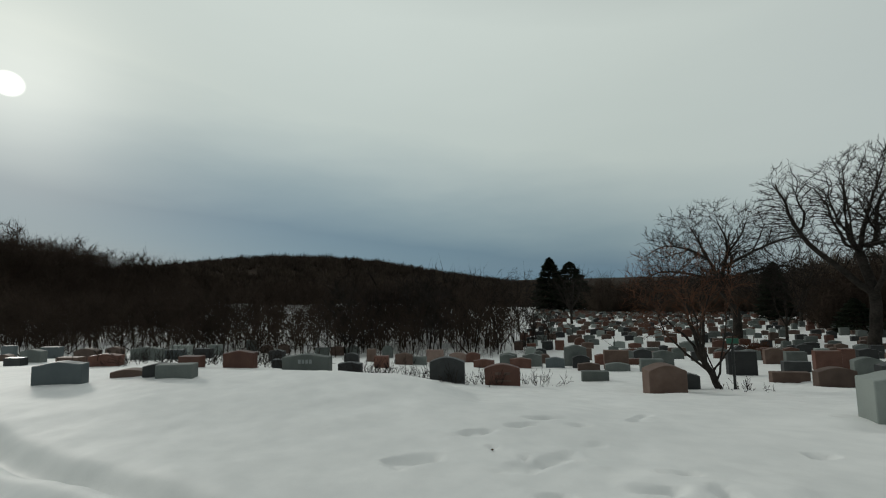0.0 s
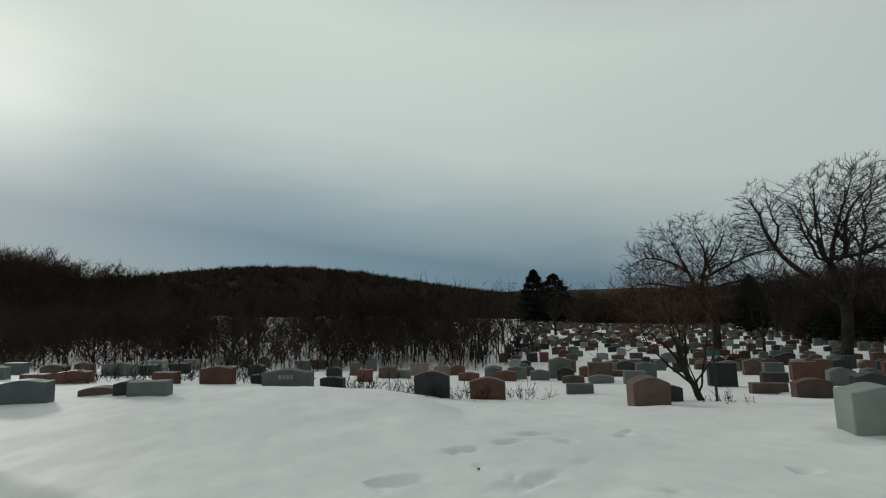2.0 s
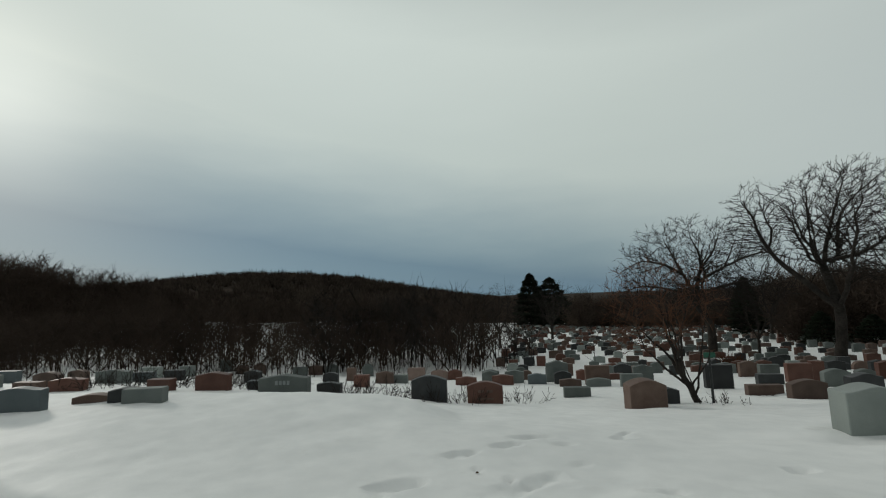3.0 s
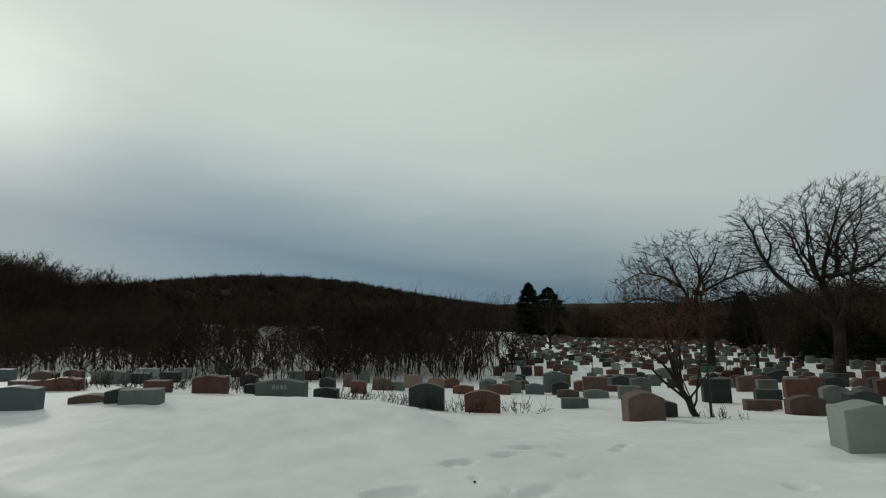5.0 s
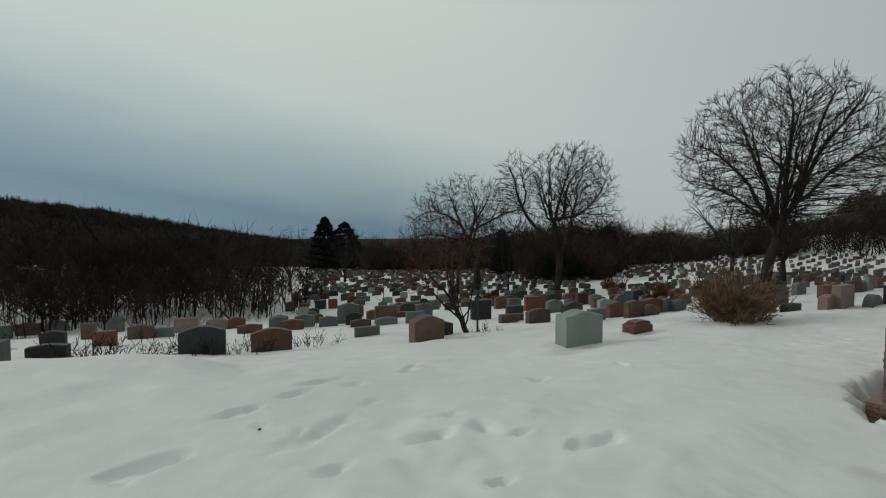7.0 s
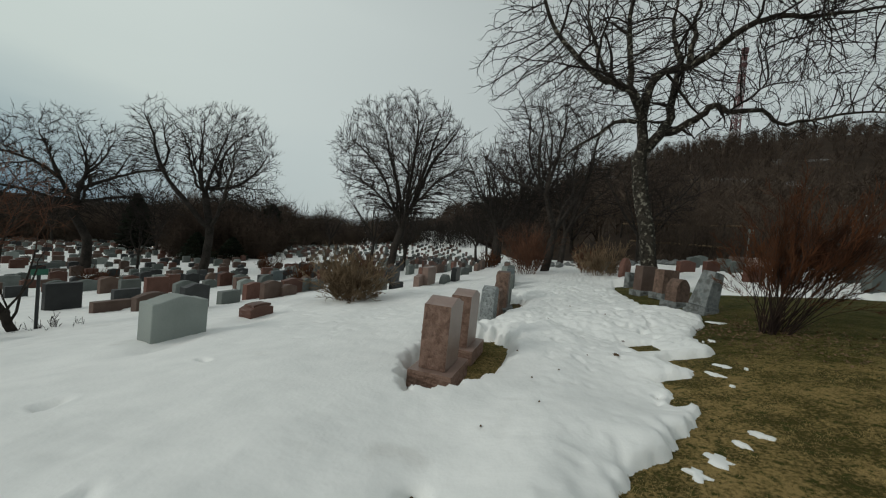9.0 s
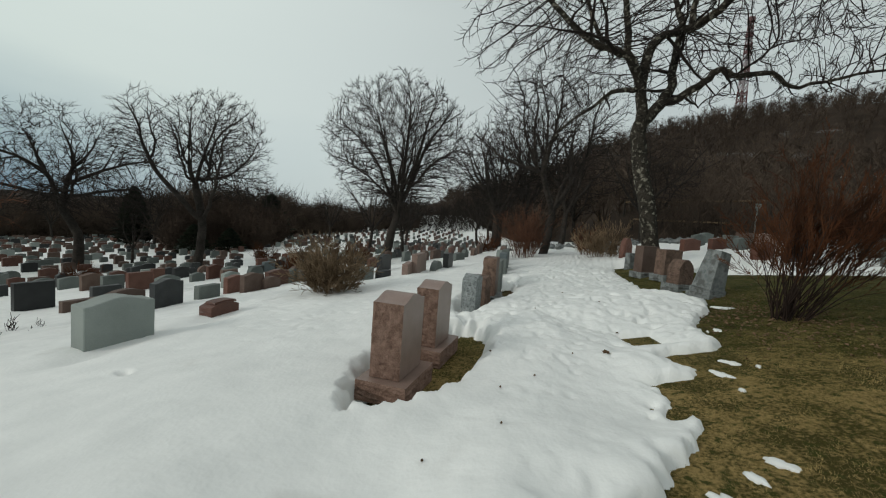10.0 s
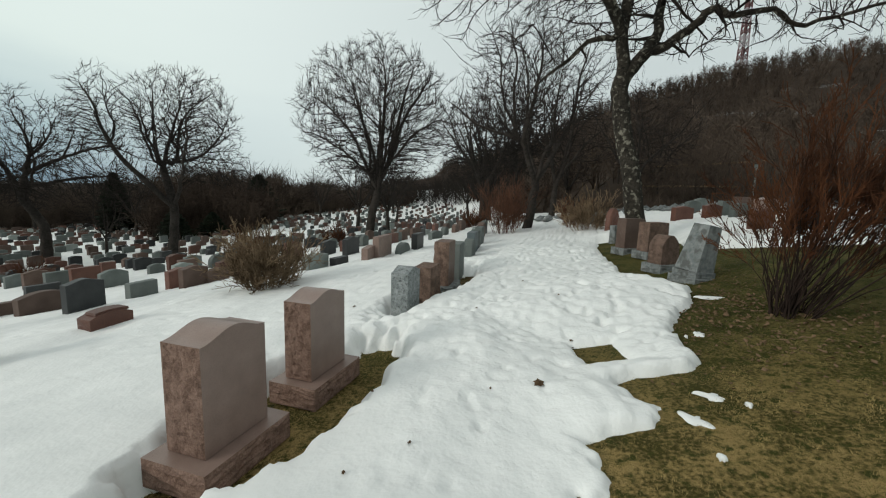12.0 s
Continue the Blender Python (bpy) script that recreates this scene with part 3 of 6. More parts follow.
def grow_crown(rng, wood, lobes, n, step, twig=0.45, rise=0.12, thin=0.006, per_chain=1.0, radial=0.3, stray=0.22):
    """Branches that grow from the limbs into the free room of the crown's lobes (centre, radii), with short twigs along them."""
    share = np.array([r[0] * r[1] * r[2] for _, r in lobes], float)
    share = np.round(n * share / share.sum()).astype(int)
    food = []
    for (c, r), k in zip(lobes, share):
        q = rng.normal(0, 1, (k, 3))
        q /= np.linalg.norm(q, axis=1)[:, None]
        food.append(np.array(c) + q * np.array(r) * (rng.uniform(0.02, 1.0, (k, 1)) ** 0.42))
    food = np.concatenate(food)
    pos, cap = [], []
    for p, r in wood:
        span = np.linalg.norm(np.diff(p, axis=0), axis=1)
        for i, m in enumerate(span):
            for g in np.arange(0, 1, min(1.0, step / (m + 1e-6))):
                pos.append(p[i] * (1 - g) + p[i + 1] * g)
                cap.append(r[i] * (1 - g) + r[i + 1] * g)
    base = len(pos)
    pos, par, way = [np.array(p) for p in pos], [-1] * base, [np.zeros(3)] * base
    near, dist = np.zeros(len(food), int), np.full(len(food), 1e9)

    def update(first):
        new_p = np.array(pos[first:])
        for lo in range(0, len(new_p), 400):
            d = np.linalg.norm(food[:, None] - new_p[None, lo : lo + 400], axis=2)
            j = d.argmin(1)
            m = d[np.arange(len(food)), j]
            ok = m < dist
            near[ok], dist[ok] = first + lo + j[ok], m[ok]

    update(0)
    fork = np.array(wood[0][0][0])
    for _ in range(90):
        live = dist > 1.6 * step
        if not live.any():
            break
        food, near, dist = food[live], near[live], dist[live]
        pull = food - np.array(pos)[near]
        pull /= np.linalg.norm(pull, axis=1)[:, None]
        total = np.zeros((len(pos), 3))
        np.add.at(total, near, pull)
        first = len(pos)
        for k in np.unique(near):
            d = total[k] / (np.linalg.norm(total[k]) + 1e-9) + 0.35 * way[k] + radial * (pos[k] - fork) / (np.linalg.norm(pos[k] - fork) + 1e-6) + rng.normal(0, stray, 3) + (0, 0, rise)
            d /= np.linalg.norm(d) + 1e-9
            pos.append(pos[k] + d * step * rng.uniform(0.85, 1.15))
            par.append(int(k))
            way.append(d)
        update(first)
    count, best = np.ones(len(pos)), [-1] * len(pos)
    for k in range(len(pos) - 1, base - 1, -1):
        p = par[k]
        if p >= base:
            count[p] += count[k]
        if best[p] < 0 or count[k] > count[best[p]]:
            best[p] = k
    lines, twigs = [], []
    for k in range(base, len(pos)):
        if par[k] >= base and best[par[k]] == k:
            continue
        chain, j = [par[k]], k
        while j >= 0:
            chain.append(j)
            j = best[j]
        p = np.array([pos[j] for j in chain])
        top = cap[par[k]] * 0.75 if par[k] < base else 1.0
        r = np.minimum(thin * np.array([count[k]] + [count[j] for j in chain[1:]]) ** 0.33, top)
        if len(p) > 3:
            p[1:-1] = 0.25 * p[:-2] + 0.5 * p[1:-1] + 0.25 * p[2:]
        lines.append((p, np.maximum(r, thin * 0.8)))
        for i in range(1, len(p)):
            for _ in range(rng.poisson(per_chain)):
                along = p[i] - p[i - 1]
                along = along / (np.linalg.norm(along) + 1e-9)
                side = np.cross(along, rng.normal(0, 1, 3))
                side /= np.linalg.norm(side) + 1e-9
                d = along * 0.8 + side * rng.uniform(0.4, 0.9) + radial * (p[i] - fork) / (np.linalg.norm(p[i] - fork) + 1e-6) + (0, 0, rise)
                d /= np.linalg.norm(d)
                ln = twig * rng.uniform(0.35, 1.1)
                mid = p[i] + d * ln * 0.55
                twigs.append((np.array([p[i], mid, mid + (d + rng.normal(0, 0.3, 3) + (0, 0, rise)) * ln * 0.45]), np.array([thin * 0.8, thin * 0.7, thin * 0.5])))
    return lines, twigs


def traced_tree(m, seed, trunk, limbs, lobes, label, n=2200, step=0.34, twig=0.6, turned=(), deep=0.6, thin=0.006, rise=0.12, bark=None, twig_mat=None, category="tree", group="bare trees", name="bare_tree", per_chain=0.8, radial=0.3, sub=None, stray=0.22):
    """A leafless tree from its main limbs; turned: further angles at which the limbs stand again round the trunk."""
    rng = np.random.default_rng(seed)
    pts, r0, r1 = trunk
    wood = [traced(pts, r0, r1, rng, 0.05)]
    for pts, a, b in limbs:
        joint = np.array((pts[0][0], pts[0][1]))
        known = np.concatenate([q for q, _ in wood[: 1 + (len(wood) - 1) // (1 + len(turned)) * (1 + len(turned))]])
        gap = np.hypot(known[:, 0] - joint[0], known[:, 2] - joint[1]) + 0.05 * np.abs(known[:, 1])
        line = traced(pts, a, b, rng, deep, known[gap.argmin(), 1])
        line[0][0] = known[gap.argmin()]
        wood.append(line)
        for turn in turned:
            c, s = math.cos(radians(turn)), math.sin(radians(turn))
            q = line[0] - line[0][0]
            k = rng.uniform(0.75, 1.0)
            q = np.stack([c * q[:, 0] - s * q[:, 1], s * q[:, 0] + c * q[:, 1], q[:, 2]], 1) * k + line[0][0]
            wood.append((q, line[1] * 0.7))
    extra = [[]]
    for line in wood[1:]:
        branch_out(rng, extra, line, 0, [sub or (6, 0.33, 42, 0.05, 0.12, 7)], 0.3)
    for p, _ in extra[0]:
        if min((((p[-1] - np.array(c)) / np.array(r)) ** 2).sum() for c, r in lobes) > 0.95:
            p[:] = p[0] + (p - p[0]) * 0.45
    lines, twigs = grow_crown(rng, wood[1:] + extra[0], lobes, n, step, twig, rise, thin, per_chain, radial, stray)
    tree = thing(name, m, label, category, group)
    v, f = tubes(wood, 9)
    solid("trunk", smooth(quick_mesh("trunk", v, f)), bark or M_BARK, tree)
    v, f = tubes(lines + extra[0], 4)
    v2, f2 = tubes(twigs, 3)
    solid("crown", quick_mesh("crown", np.concatenate([v, v2]), np.concatenate([f, f2 + len(v)])), twig_mat or M_TWIG, tree)
    return tree


traced_tree(pose(17.9, -2.74, -0.32, 0, 0, -82) @ Matrix.Scale(1.104, 4), 31, ([(0.62, -0.2), (0.5, 0.5), (0.32, 1.42), (0.1, 2.42), (-0.14, 3.42), (-0.33, 4.33), (-0.22, 4.68)], 0.25, 0.20), [
    ([(-0.22, 4.6), (-0.41, 5.58), (-0.73, 6.23), (-1.23, 6.38), (-1.74, 6.52), (-2.46, 7.0), (-3.22, 7.65), (-3.57, 8.49), (-3.9, 9.3)], 0.16, 0.03),
    ([(-0.41, 5.4), (-0.3, 6.58), (0.11, 7.09), (0.71, 7.27), (0.51, 8.23), (0.54, 9.18), (0.7, 10.2)], 0.15, 0.03),
    ([(-0.22, 4.6), (0.34, 5.29), (0.59, 5.8), (0.73, 7.11), (0.9, 8.0)], 0.17, 0.08),
    ([(0.45, 5.2), (0.86, 5.49), (1.29, 5.76), (1.55, 6.12), (1.79, 5.96), (1.9, 5.8), (2.68, 5.91), (3.05, 5.37), (3.74, 5.57), (4.69, 5.78), (5.6, 5.7)], 0.12, 0.02),
    ([(0.68, 7.2), (1.42, 7.61), (2.08, 8.26), (2.64, 8.42), (3.65, 8.28), (4.73, 8.45), (5.8, 8.3)], 0.12, 0.02),
    ([(-0.45, 5.4), (-0.96, 5.47), (-1.57, 5.1), (-2.34, 4.53), (-2.65, 4.25)], 0.08, 0.015),
    ([(-0.83, 6.3), (-1.15, 7.71), (-1.15, 9.01), (-1.3, 10.2)], 0.10, 0.02),
    ([(0.85, 7.3), (0.96, 8.24), (1.05, 9.34), (1.5, 10.3)], 0.10, 0.02),
    ([(-1.23, 6.38), (-1.9, 7.3), (-2.3, 8.3), (-2.4, 9.2)], 0.07, 0.02),
], [((1.2, 0, 9.0), (6.2, 4.5, 4.0)), ((-3.0, 0, 7.2), (2.8, 2.8, 2.2)), ((4.2, 0, 7.2), (3.4, 3.0, 1.9))], "large old leafless tree with flaking mottled bark and twisting limbs", n=9500, step=0.17, twig=0.34, deep=1.2, thin=0.0072, rise=-0.02, per_chain=1.0, radial=0.15, sub=(6, 0.36, 55, -0.02, 0.2, 8))

traced_tree(on_snow(26.9, 28.5, 0.1, -35), 32, ([(0.4, -0.5), (0.5, 0.4), (0.62, 1.42), (0.83, 3.93), (0.2, 6.75)], 0.40, 0.26), [
    ([(0.74, 3.72), (-1.13, 6.1), (-2.31, 7.39), (-3.19, 9.5), (-3.4, 10.75), (-4.01, 11.9)], 0.22, 0.04),
    ([(0.2, 6.75), (-0.22, 7.91), (-0.24, 10.44), (-0.11, 12.7)], 0.17, 0.03),
    ([(0.2, 6.75), (0.57, 8.38), (1.25, 10.63), (2.01, 12.97)], 0.17, 0.03),
    ([(0.56, 6.98), (1.19, 7.43), (1.39, 9.82), (2.19, 11.53), (4.08, 13.23)], 0.17, 0.03),
    ([(1.18, 7.22), (2.72, 7.75), (3.9, 9.06), (4.52, 10.6)], 0.14, 0.03),
], [((1.6, 0, 9.9), (4.1, 4.2, 4.3)), ((-3.4, 0, 10.4), (2.0, 2.2, 3.2)), ((3.5, 0, 7.2), (2.6, 2.6, 2.2))], "tall spreading leafless tree with a forked dark crown", n=5200, step=0.23, twig=0.5, turned=(95,), deep=1.6, thin=0.0125, per_chain=1.3, bark=M_DARKBARK, radial=0.5, stray=0.14)

traced_tree(on_snow(32.4, 13.4, 0.1, -60), 33, ([(-0.8, -1.0), (-0.6, -0.4), (-0.45, 0.3), (-0.13, 2.37), (0.24, 3.6)], 0.36, 0.28), [
    ([(0.24, 3.5), (-0.73, 5.47), (-1.66, 7.73), (-3.7, 9.8), (-4.9, 10.2)], 0.16, 0.014),
    ([(0.24, 3.5), (-0.16, 6.44), (-1.18, 9.39), (-1.66, 11.3), (-2.2, 12.4)], 0.17, 0.014),
    ([(0.4, 3.7), (0.45, 7.65), (0.66, 11.0), (0.3, 12.9)], 0.18, 0.014),
    ([(0.6, 4.0), (1.64, 8.84), (2.29, 11.4), (2.8, 12.7)], 0.17, 0.014),
    ([(0.8, 4.5), (1.85, 8.65), (3.5, 11.2), (4.0, 12.0)], 0.16, 0.014),
    ([(1.2, 5.6), (2.37, 7.5), (4.1, 8.7), (5.1, 9.0)], 0.12, 0.014),
    ([(-0.5, 4.9), (-2.2, 6.3), (-4.0, 7.3), (-5.0, 7.4)], 0.10, 0.014),
], [((0.0, 0, 9.0), (5.7, 5.4, 5.0))], "broad leafless tree with many upright limbs", n=6200, step=0.23, twig=0.5, turned=(88,), deep=1.6, thin=0.0115, per_chain=1.5, bark=M_DARKBARK, radial=0.65, stray=0.12)

traced_tree(on_snow(22.3, 35.8, 0.1, -24), 34, ([(0.71, -0.3), (0.8, 0.6), (0.85, 1.58), (0.85, 2.78), (-0.16, 4.74)], 0.42, 0.26), [
    ([(-0.16, 4.7), (0.13, 6.63), (0.5, 7.79), (0.34, 9.28), (-0.2, 10.64)], 0.20, 0.03),
    ([(-0.16, 4.7), (-0.46, 5.87), (-0.9, 7.18), (-2.4, 8.2), (-4.2, 8.6), (-5.8, 7.6)], 0.20, 0.03),
    ([(0.5, 7.7), (1.41, 8.82), (1.95, 10.43)], 0.12, 0.03),
    ([(0.2, 6.5), (1.44, 7.31), (2.64, 7.97), (4.6, 8.8), (6.2, 8.0)], 0.16, 0.03),
    ([(-0.1, 5.2), (-2.2, 6.0), (-4.6, 6.4), (-6.4, 5.4)], 0.15, 0.03),
    ([(0.4, 5.6), (2.6, 6.2), (4.8, 6.6), (6.6, 5.6)], 0.14, 0.03),
    ([(-0.9, 7.1), (-1.6, 8.9), (-2.1, 10.2)], 0.12, 0.03),
], [((0.0, 0, 8.3), (6.6, 5.6, 4.1)), ((0.0, 0, 5.9), (7.2, 5.0, 1.9))], "gnarled leafless tree with a wide drooping crown", n=5200, step=0.25, twig=0.5, turned=(85,), deep=1.6, thin=0.013, rise=0.0, per_chain=1.2, bark=M_DARKBARK)

traced_tree(on_snow(25.5, 1.1, 0.1, -82), 35, ([(0.0, -0.3), (0.3, 1.2), (0.35, 2.4)], 0.24, 0.18), [
    ([(0.35, 2.3), (-0.25, 4.0), (-0.5, 4.4), (-1.4, 4.5), (-2.5, 4.9), (-3.6, 5.8)], 0.13, 0.03),
    ([(-0.3, 4.1), (0.1, 6.2), (0.4, 8.0), (0.3, 9.5)], 0.11, 0.02),
    ([(0.35, 2.3), (1.2, 3.9), (2.0, 5.6), (2.2, 7.6), (2.6, 9.0)], 0.13, 0.02),
    ([(-0.6, 4.4), (-0.9, 6.4), (-0.8, 8.2), (-1.3, 9.6)], 0.09, 0.02),
    ([(1.2, 3.9), (1.1, 6.0), (1.4, 8.2)], 0.09, 0.02),
], [((0.2, 0, 7.0), (3.5, 3.2, 3.2)), ((-2.4, 0, 5.6), (1.6, 1.6, 1.4))], "leafless tree with crooked limbs leaning over the snowy path", n=3800, step=0.19, twig=0.4, turned=(80,), deep=1.2, thin=0.0085, per_chain=1.1, bark=M_DARKBARK)

# a further crown beyond the lawn
traced_tree(on_ground(20.9, -14.3, 0.1, -125), 36, ([(0.0, -0.3), (0.1, 1.4), (0.0, 3.0)], 0.22, 0.18), [
    ([(0.0, 2.9), (-1.2, 4.6), (-2.0, 6.6), (-2.6, 8.6)], 0.12, 0.02),
    ([(0.0, 2.9), (0.2, 5.0), (0.0, 7.4), (0.2, 9.6)], 0.13, 0.02),
    ([(0.0, 2.9), (1.1, 4.8), (1.7, 6.8), (2.4, 8.6)], 0.12, 0.02),
    ([(0.1, 3.6), (-1.6, 4.6), (-3.2, 5.8), (-4.2, 6.6)], 0.09, 0.02),
], [((0.0, 0, 7.2), (4.2, 4.0, 3.2))], "leafless tree with fine drooping twigs beyond the lawn", n=3600, step=0.20, twig=0.4, turned=(90,), deep=1.0, thin=0.008, rise=0.0, bark=M_DARKBARK)

# smaller trees among the graves
def young_tree(seed):
    """Trunk and crown meshes of a small tree, about 10 m high."""
    rng = np.random.default_rng(seed)
    limbs = spreading(10, 0.2, 5 + seed % 2, 0.05, 0.24, 0.6, seed)
    wood = [limb(rng, np.array(a, float), w, ln, r0, r1, st, wa, li) for a, w, ln, r0, r1, st, wa, li in limbs]
    for line in wood[1:]:
        line[0][:] = line[0] - line[0][0] + wood[0][0][-1]
    extra = [[]]
    for line in wood[1:]:
        branch_out(rng, extra, line, 0, [(6, 0.45, 42, 0.05, 0.12, 6)], 0.25)
    lines, twigs = grow_crown(rng, wood[1:] + extra[0], [((0, 0, 6.3), (4.2, 4.2, 3.7))], 1200, 0.37, 0.6, 0.08, 0.015, 1.0)
    v, f = tubes(wood, 7)
    v1, f1 = tubes(lines + extra[0], 3)
    v2, f2 = tubes(twigs, 3)
    return smooth(quick_mesh("trunk", v, f)), quick_mesh("crown", np.concatenate([v1, v2]), np.concatenate([f1, f2 + len(v1)]))


YOUNG = [young_tree(k) for k in range(40, 46)]
for k, (x, y, h) in enumerate(((27.2, 35.9, 5.5), (47, 24, 10), (56, 13, 9), (44, 7.5, 12), (63, 27, 10), (40, 52, 9), (52, 46, 10), (38.5, 15.5, 8), (70, 15, 10), (15, 62, 9), (33, 75, 9), (58, 1, 11), (36, 6.0, 11), (41, 4.2, 13), (50, 9.5, 14), (38, 1.0, 11), (34, -4.5, 8), (47, -7, 9), (6, 50, 8), (48, 70, 10), (62, 66, 10), (72, 48, 10), (80, 36, 10), (45, 84, 10))):
    tree = thing("bare_tree", on_snow(x, y, 0.1, 70 * k) @ Matrix.Scale(h / 10, 4), "small dark leafless tree among the snowy graves", "tree", "bare trees")
    solid("trunk", YOUNG[k % 6][0], M_DARKBARK, tree)
    solid("crown", YOUNG[k % 6][1], M_TWIG, tree)


# ---------------- bushes ----------------
def bush(m, seed, stems, height, spread, r, spec, mat, label, base=0.25, thin=0.004, lean=(0, 0), crown_mat=None, low=0.22, sway=0.09, slim=1.0):
    """A bush of many stems from one foot."""
    rng = np.random.default_rng(seed)
    lines, main = [[] for _ in spec], []
    for _ in range(stems):
        a, q = rng.uniform(0, 2 * np.pi), math.sqrt(rng.uniform(0, 1))
        foot = np.array((math.cos(a) * q * base, math.sin(a) * q * base, -0.08))
        s = spread * q * rng.uniform(0.7, 1.25)
        line = limb(rng, foot, (math.cos(a) * s + lean[0], math.sin(a) * s + lean[1], 1), height * rng.uniform(0.5, 1.05), r * rng.uniform(0.5, 1.15), r * 0.25, 7, sway, 0.012)
        main.append(line)
        branch_out(rng, lines, line, 0, spec, low)
    ob = thing("bush", m, label, "bush")
    for line in main:
        v, f = tubes([line], 5)
        solid("stem", smooth(quick_mesh("stem", v, f)), mat, ob)
    v, f = tubes([(p, np.clip(q, thin, slim)) for lv in lines for p, q in lv], 3)
    tagged(solid("crown", quick_mesh("crown", v, f), crown_mat or mat, ob), kind="stuff")
    return ob


BUSHY = [(7, 0.45, 30, 0.04, 0.12, 5), (5, 0.5, 32, 0.04, 0.14, 4), (3, 0.5, 32, 0.04, 0.16, 3)]
bush(on_ground(10.7, -4.12), 61, 86, 2.2, 0.33, 0.009, [(8, 0.27, 20, 0.05, 0.12, 5), (6, 0.42, 24, 0.05, 0.14, 4), (2, 0.5, 28, 0.05, 0.16, 3)], M_DARKSTEM, "large leafless bush with dark stems and rusty red twig tips", base=0.19, thin=0.0024, sway=0.14, lean=(0.0, -0.28), slim=0.0032, crown_mat=M_REDTWIG, low=0.52)
bush(on_snow(12.25, 4.75), 62, 120, 1.36, 0.85, 0.010, [(7, 0.38, 32, 0.03, 0.12, 4), (5, 0.45, 36, 0.03, 0.16, 3)], M_TANTWIG, "rounded leafless bush with tan twigs standing in the snow", base=0.34, thin=0.0066)
traced_tree(on_snow(7.85, 10.6, 0.1, -28), 63, ([(0.1, -0.2), (-0.1, 0.5), (-0.35, 1.1)], 0.10, 0.07), [
    ([(-0.3, 1.0), (-0.55, 1.9), (-0.7, 2.8), (-0.6, 3.7)], 0.05, 0.008),
    ([(-0.2, 0.7), (-0.7, 1.5), (-1.4, 2.2), (-2.0, 2.6)], 0.045, 0.008),
    ([(-0.3, 1.0), (-0.2, 2.0), (0.1, 3.0), (0.3, 3.8)], 0.04, 0.008),
    ([(-0.1, 0.5), (-0.9, 1.3), (-1.2, 1.7), (-1.4, 2.5)], 0.04, 0.008),
    ([(0.0, 0.2), (0.25, 1.2), (0.35, 2.3), (0.7, 3.1)], 0.03, 0.006),
], [((-0.7, 0, 3.0), (1.7, 1.3, 1.25)), ((-1.6, 0, 2.0), (1.0, 0.9, 0.7))], "tall leafless shrub with dark stems and reddish twigs among graves", n=2400, step=0.12, twig=0.34, turned=(100,), deep=0.5, thin=0.0055, rise=0.0, bark=M_DARKBARK, twig_mat=M_REDDARK, category="bush", group="", name="shrub")
bush(on_snow(23.4, 1.65), 64, 36, 2.0, 0.3, 0.012, BUSHY[:2], M_REDDARK, "upright reddish leafless shrub beside the snowy path", base=0.5, thin=0.006)
bush(on_snow(26.0, 2.0), 65, 36, 2.3, 0.3, 0.013, BUSHY[:2], M_REDDARK, "upright reddish leafless shrub beside the snowy path", base=0.5, thin=0.006)
bush(on_snow(22.9, -1.75), 66, 50, 1.5, 0.7, 0.012, BUSHY[:2], M_TANTWIG, "tan leafless shrub at the edge of the path", base=0.4, thin=0.007)
for x, y, h, sd in ((19.5, 12.2, 1.3, 67), (26.0, 12.5, 1.4, 68), (31.5, 5.4, 1.3, 69), (30, 24, 1.6, 70), (25, -1.2, 1.3, 71), (15.8, 21.5, 1.0, 72)):
    bush(on_snow(x, y), sd, 30, h, 0.6, 0.013, BUSHY[:2], M_REDTWIG, "low brown leafless shrub between the graves", base=0.3, thin=0.008)
for x, y, h, sd in ((-1.6, 9.6, 0.5, 73), (-0.9, 10.1, 0.45, 74), (1.3, 10.2, 0.5, 75), (-4.9, 9.4, 0.6, 76), (-5.6, 9.9, 0.55, 77), (-6.6, 9.2, 0.6, 78), (-7.6, 8.6, 0.55, 79), (-8.6, 8.4, 0.5, 80), (-2.1, 10.3, 0.5, 81), (-9.4, 9.8, 0.5, 82), (-6.0, 11.5, 0.6, 83), (8.5, 10.2, 0.35, 84), (-3.6, 8.9, 0.5, 85), (0.2, 10.2, 0.5, 86), (-7.2, 10.6, 0.6, 87), (3.2, 11.4, 0.5, 88)):
    bush(on_snow(x, y), sd, 24, h * 1.15, 0.8, 0.008, [(5, 0.5, 40, 0.02, 0.15, 3)], M_TWIG, "sparse dark weed stems poking out of the snow", base=0.6, thin=0.006)


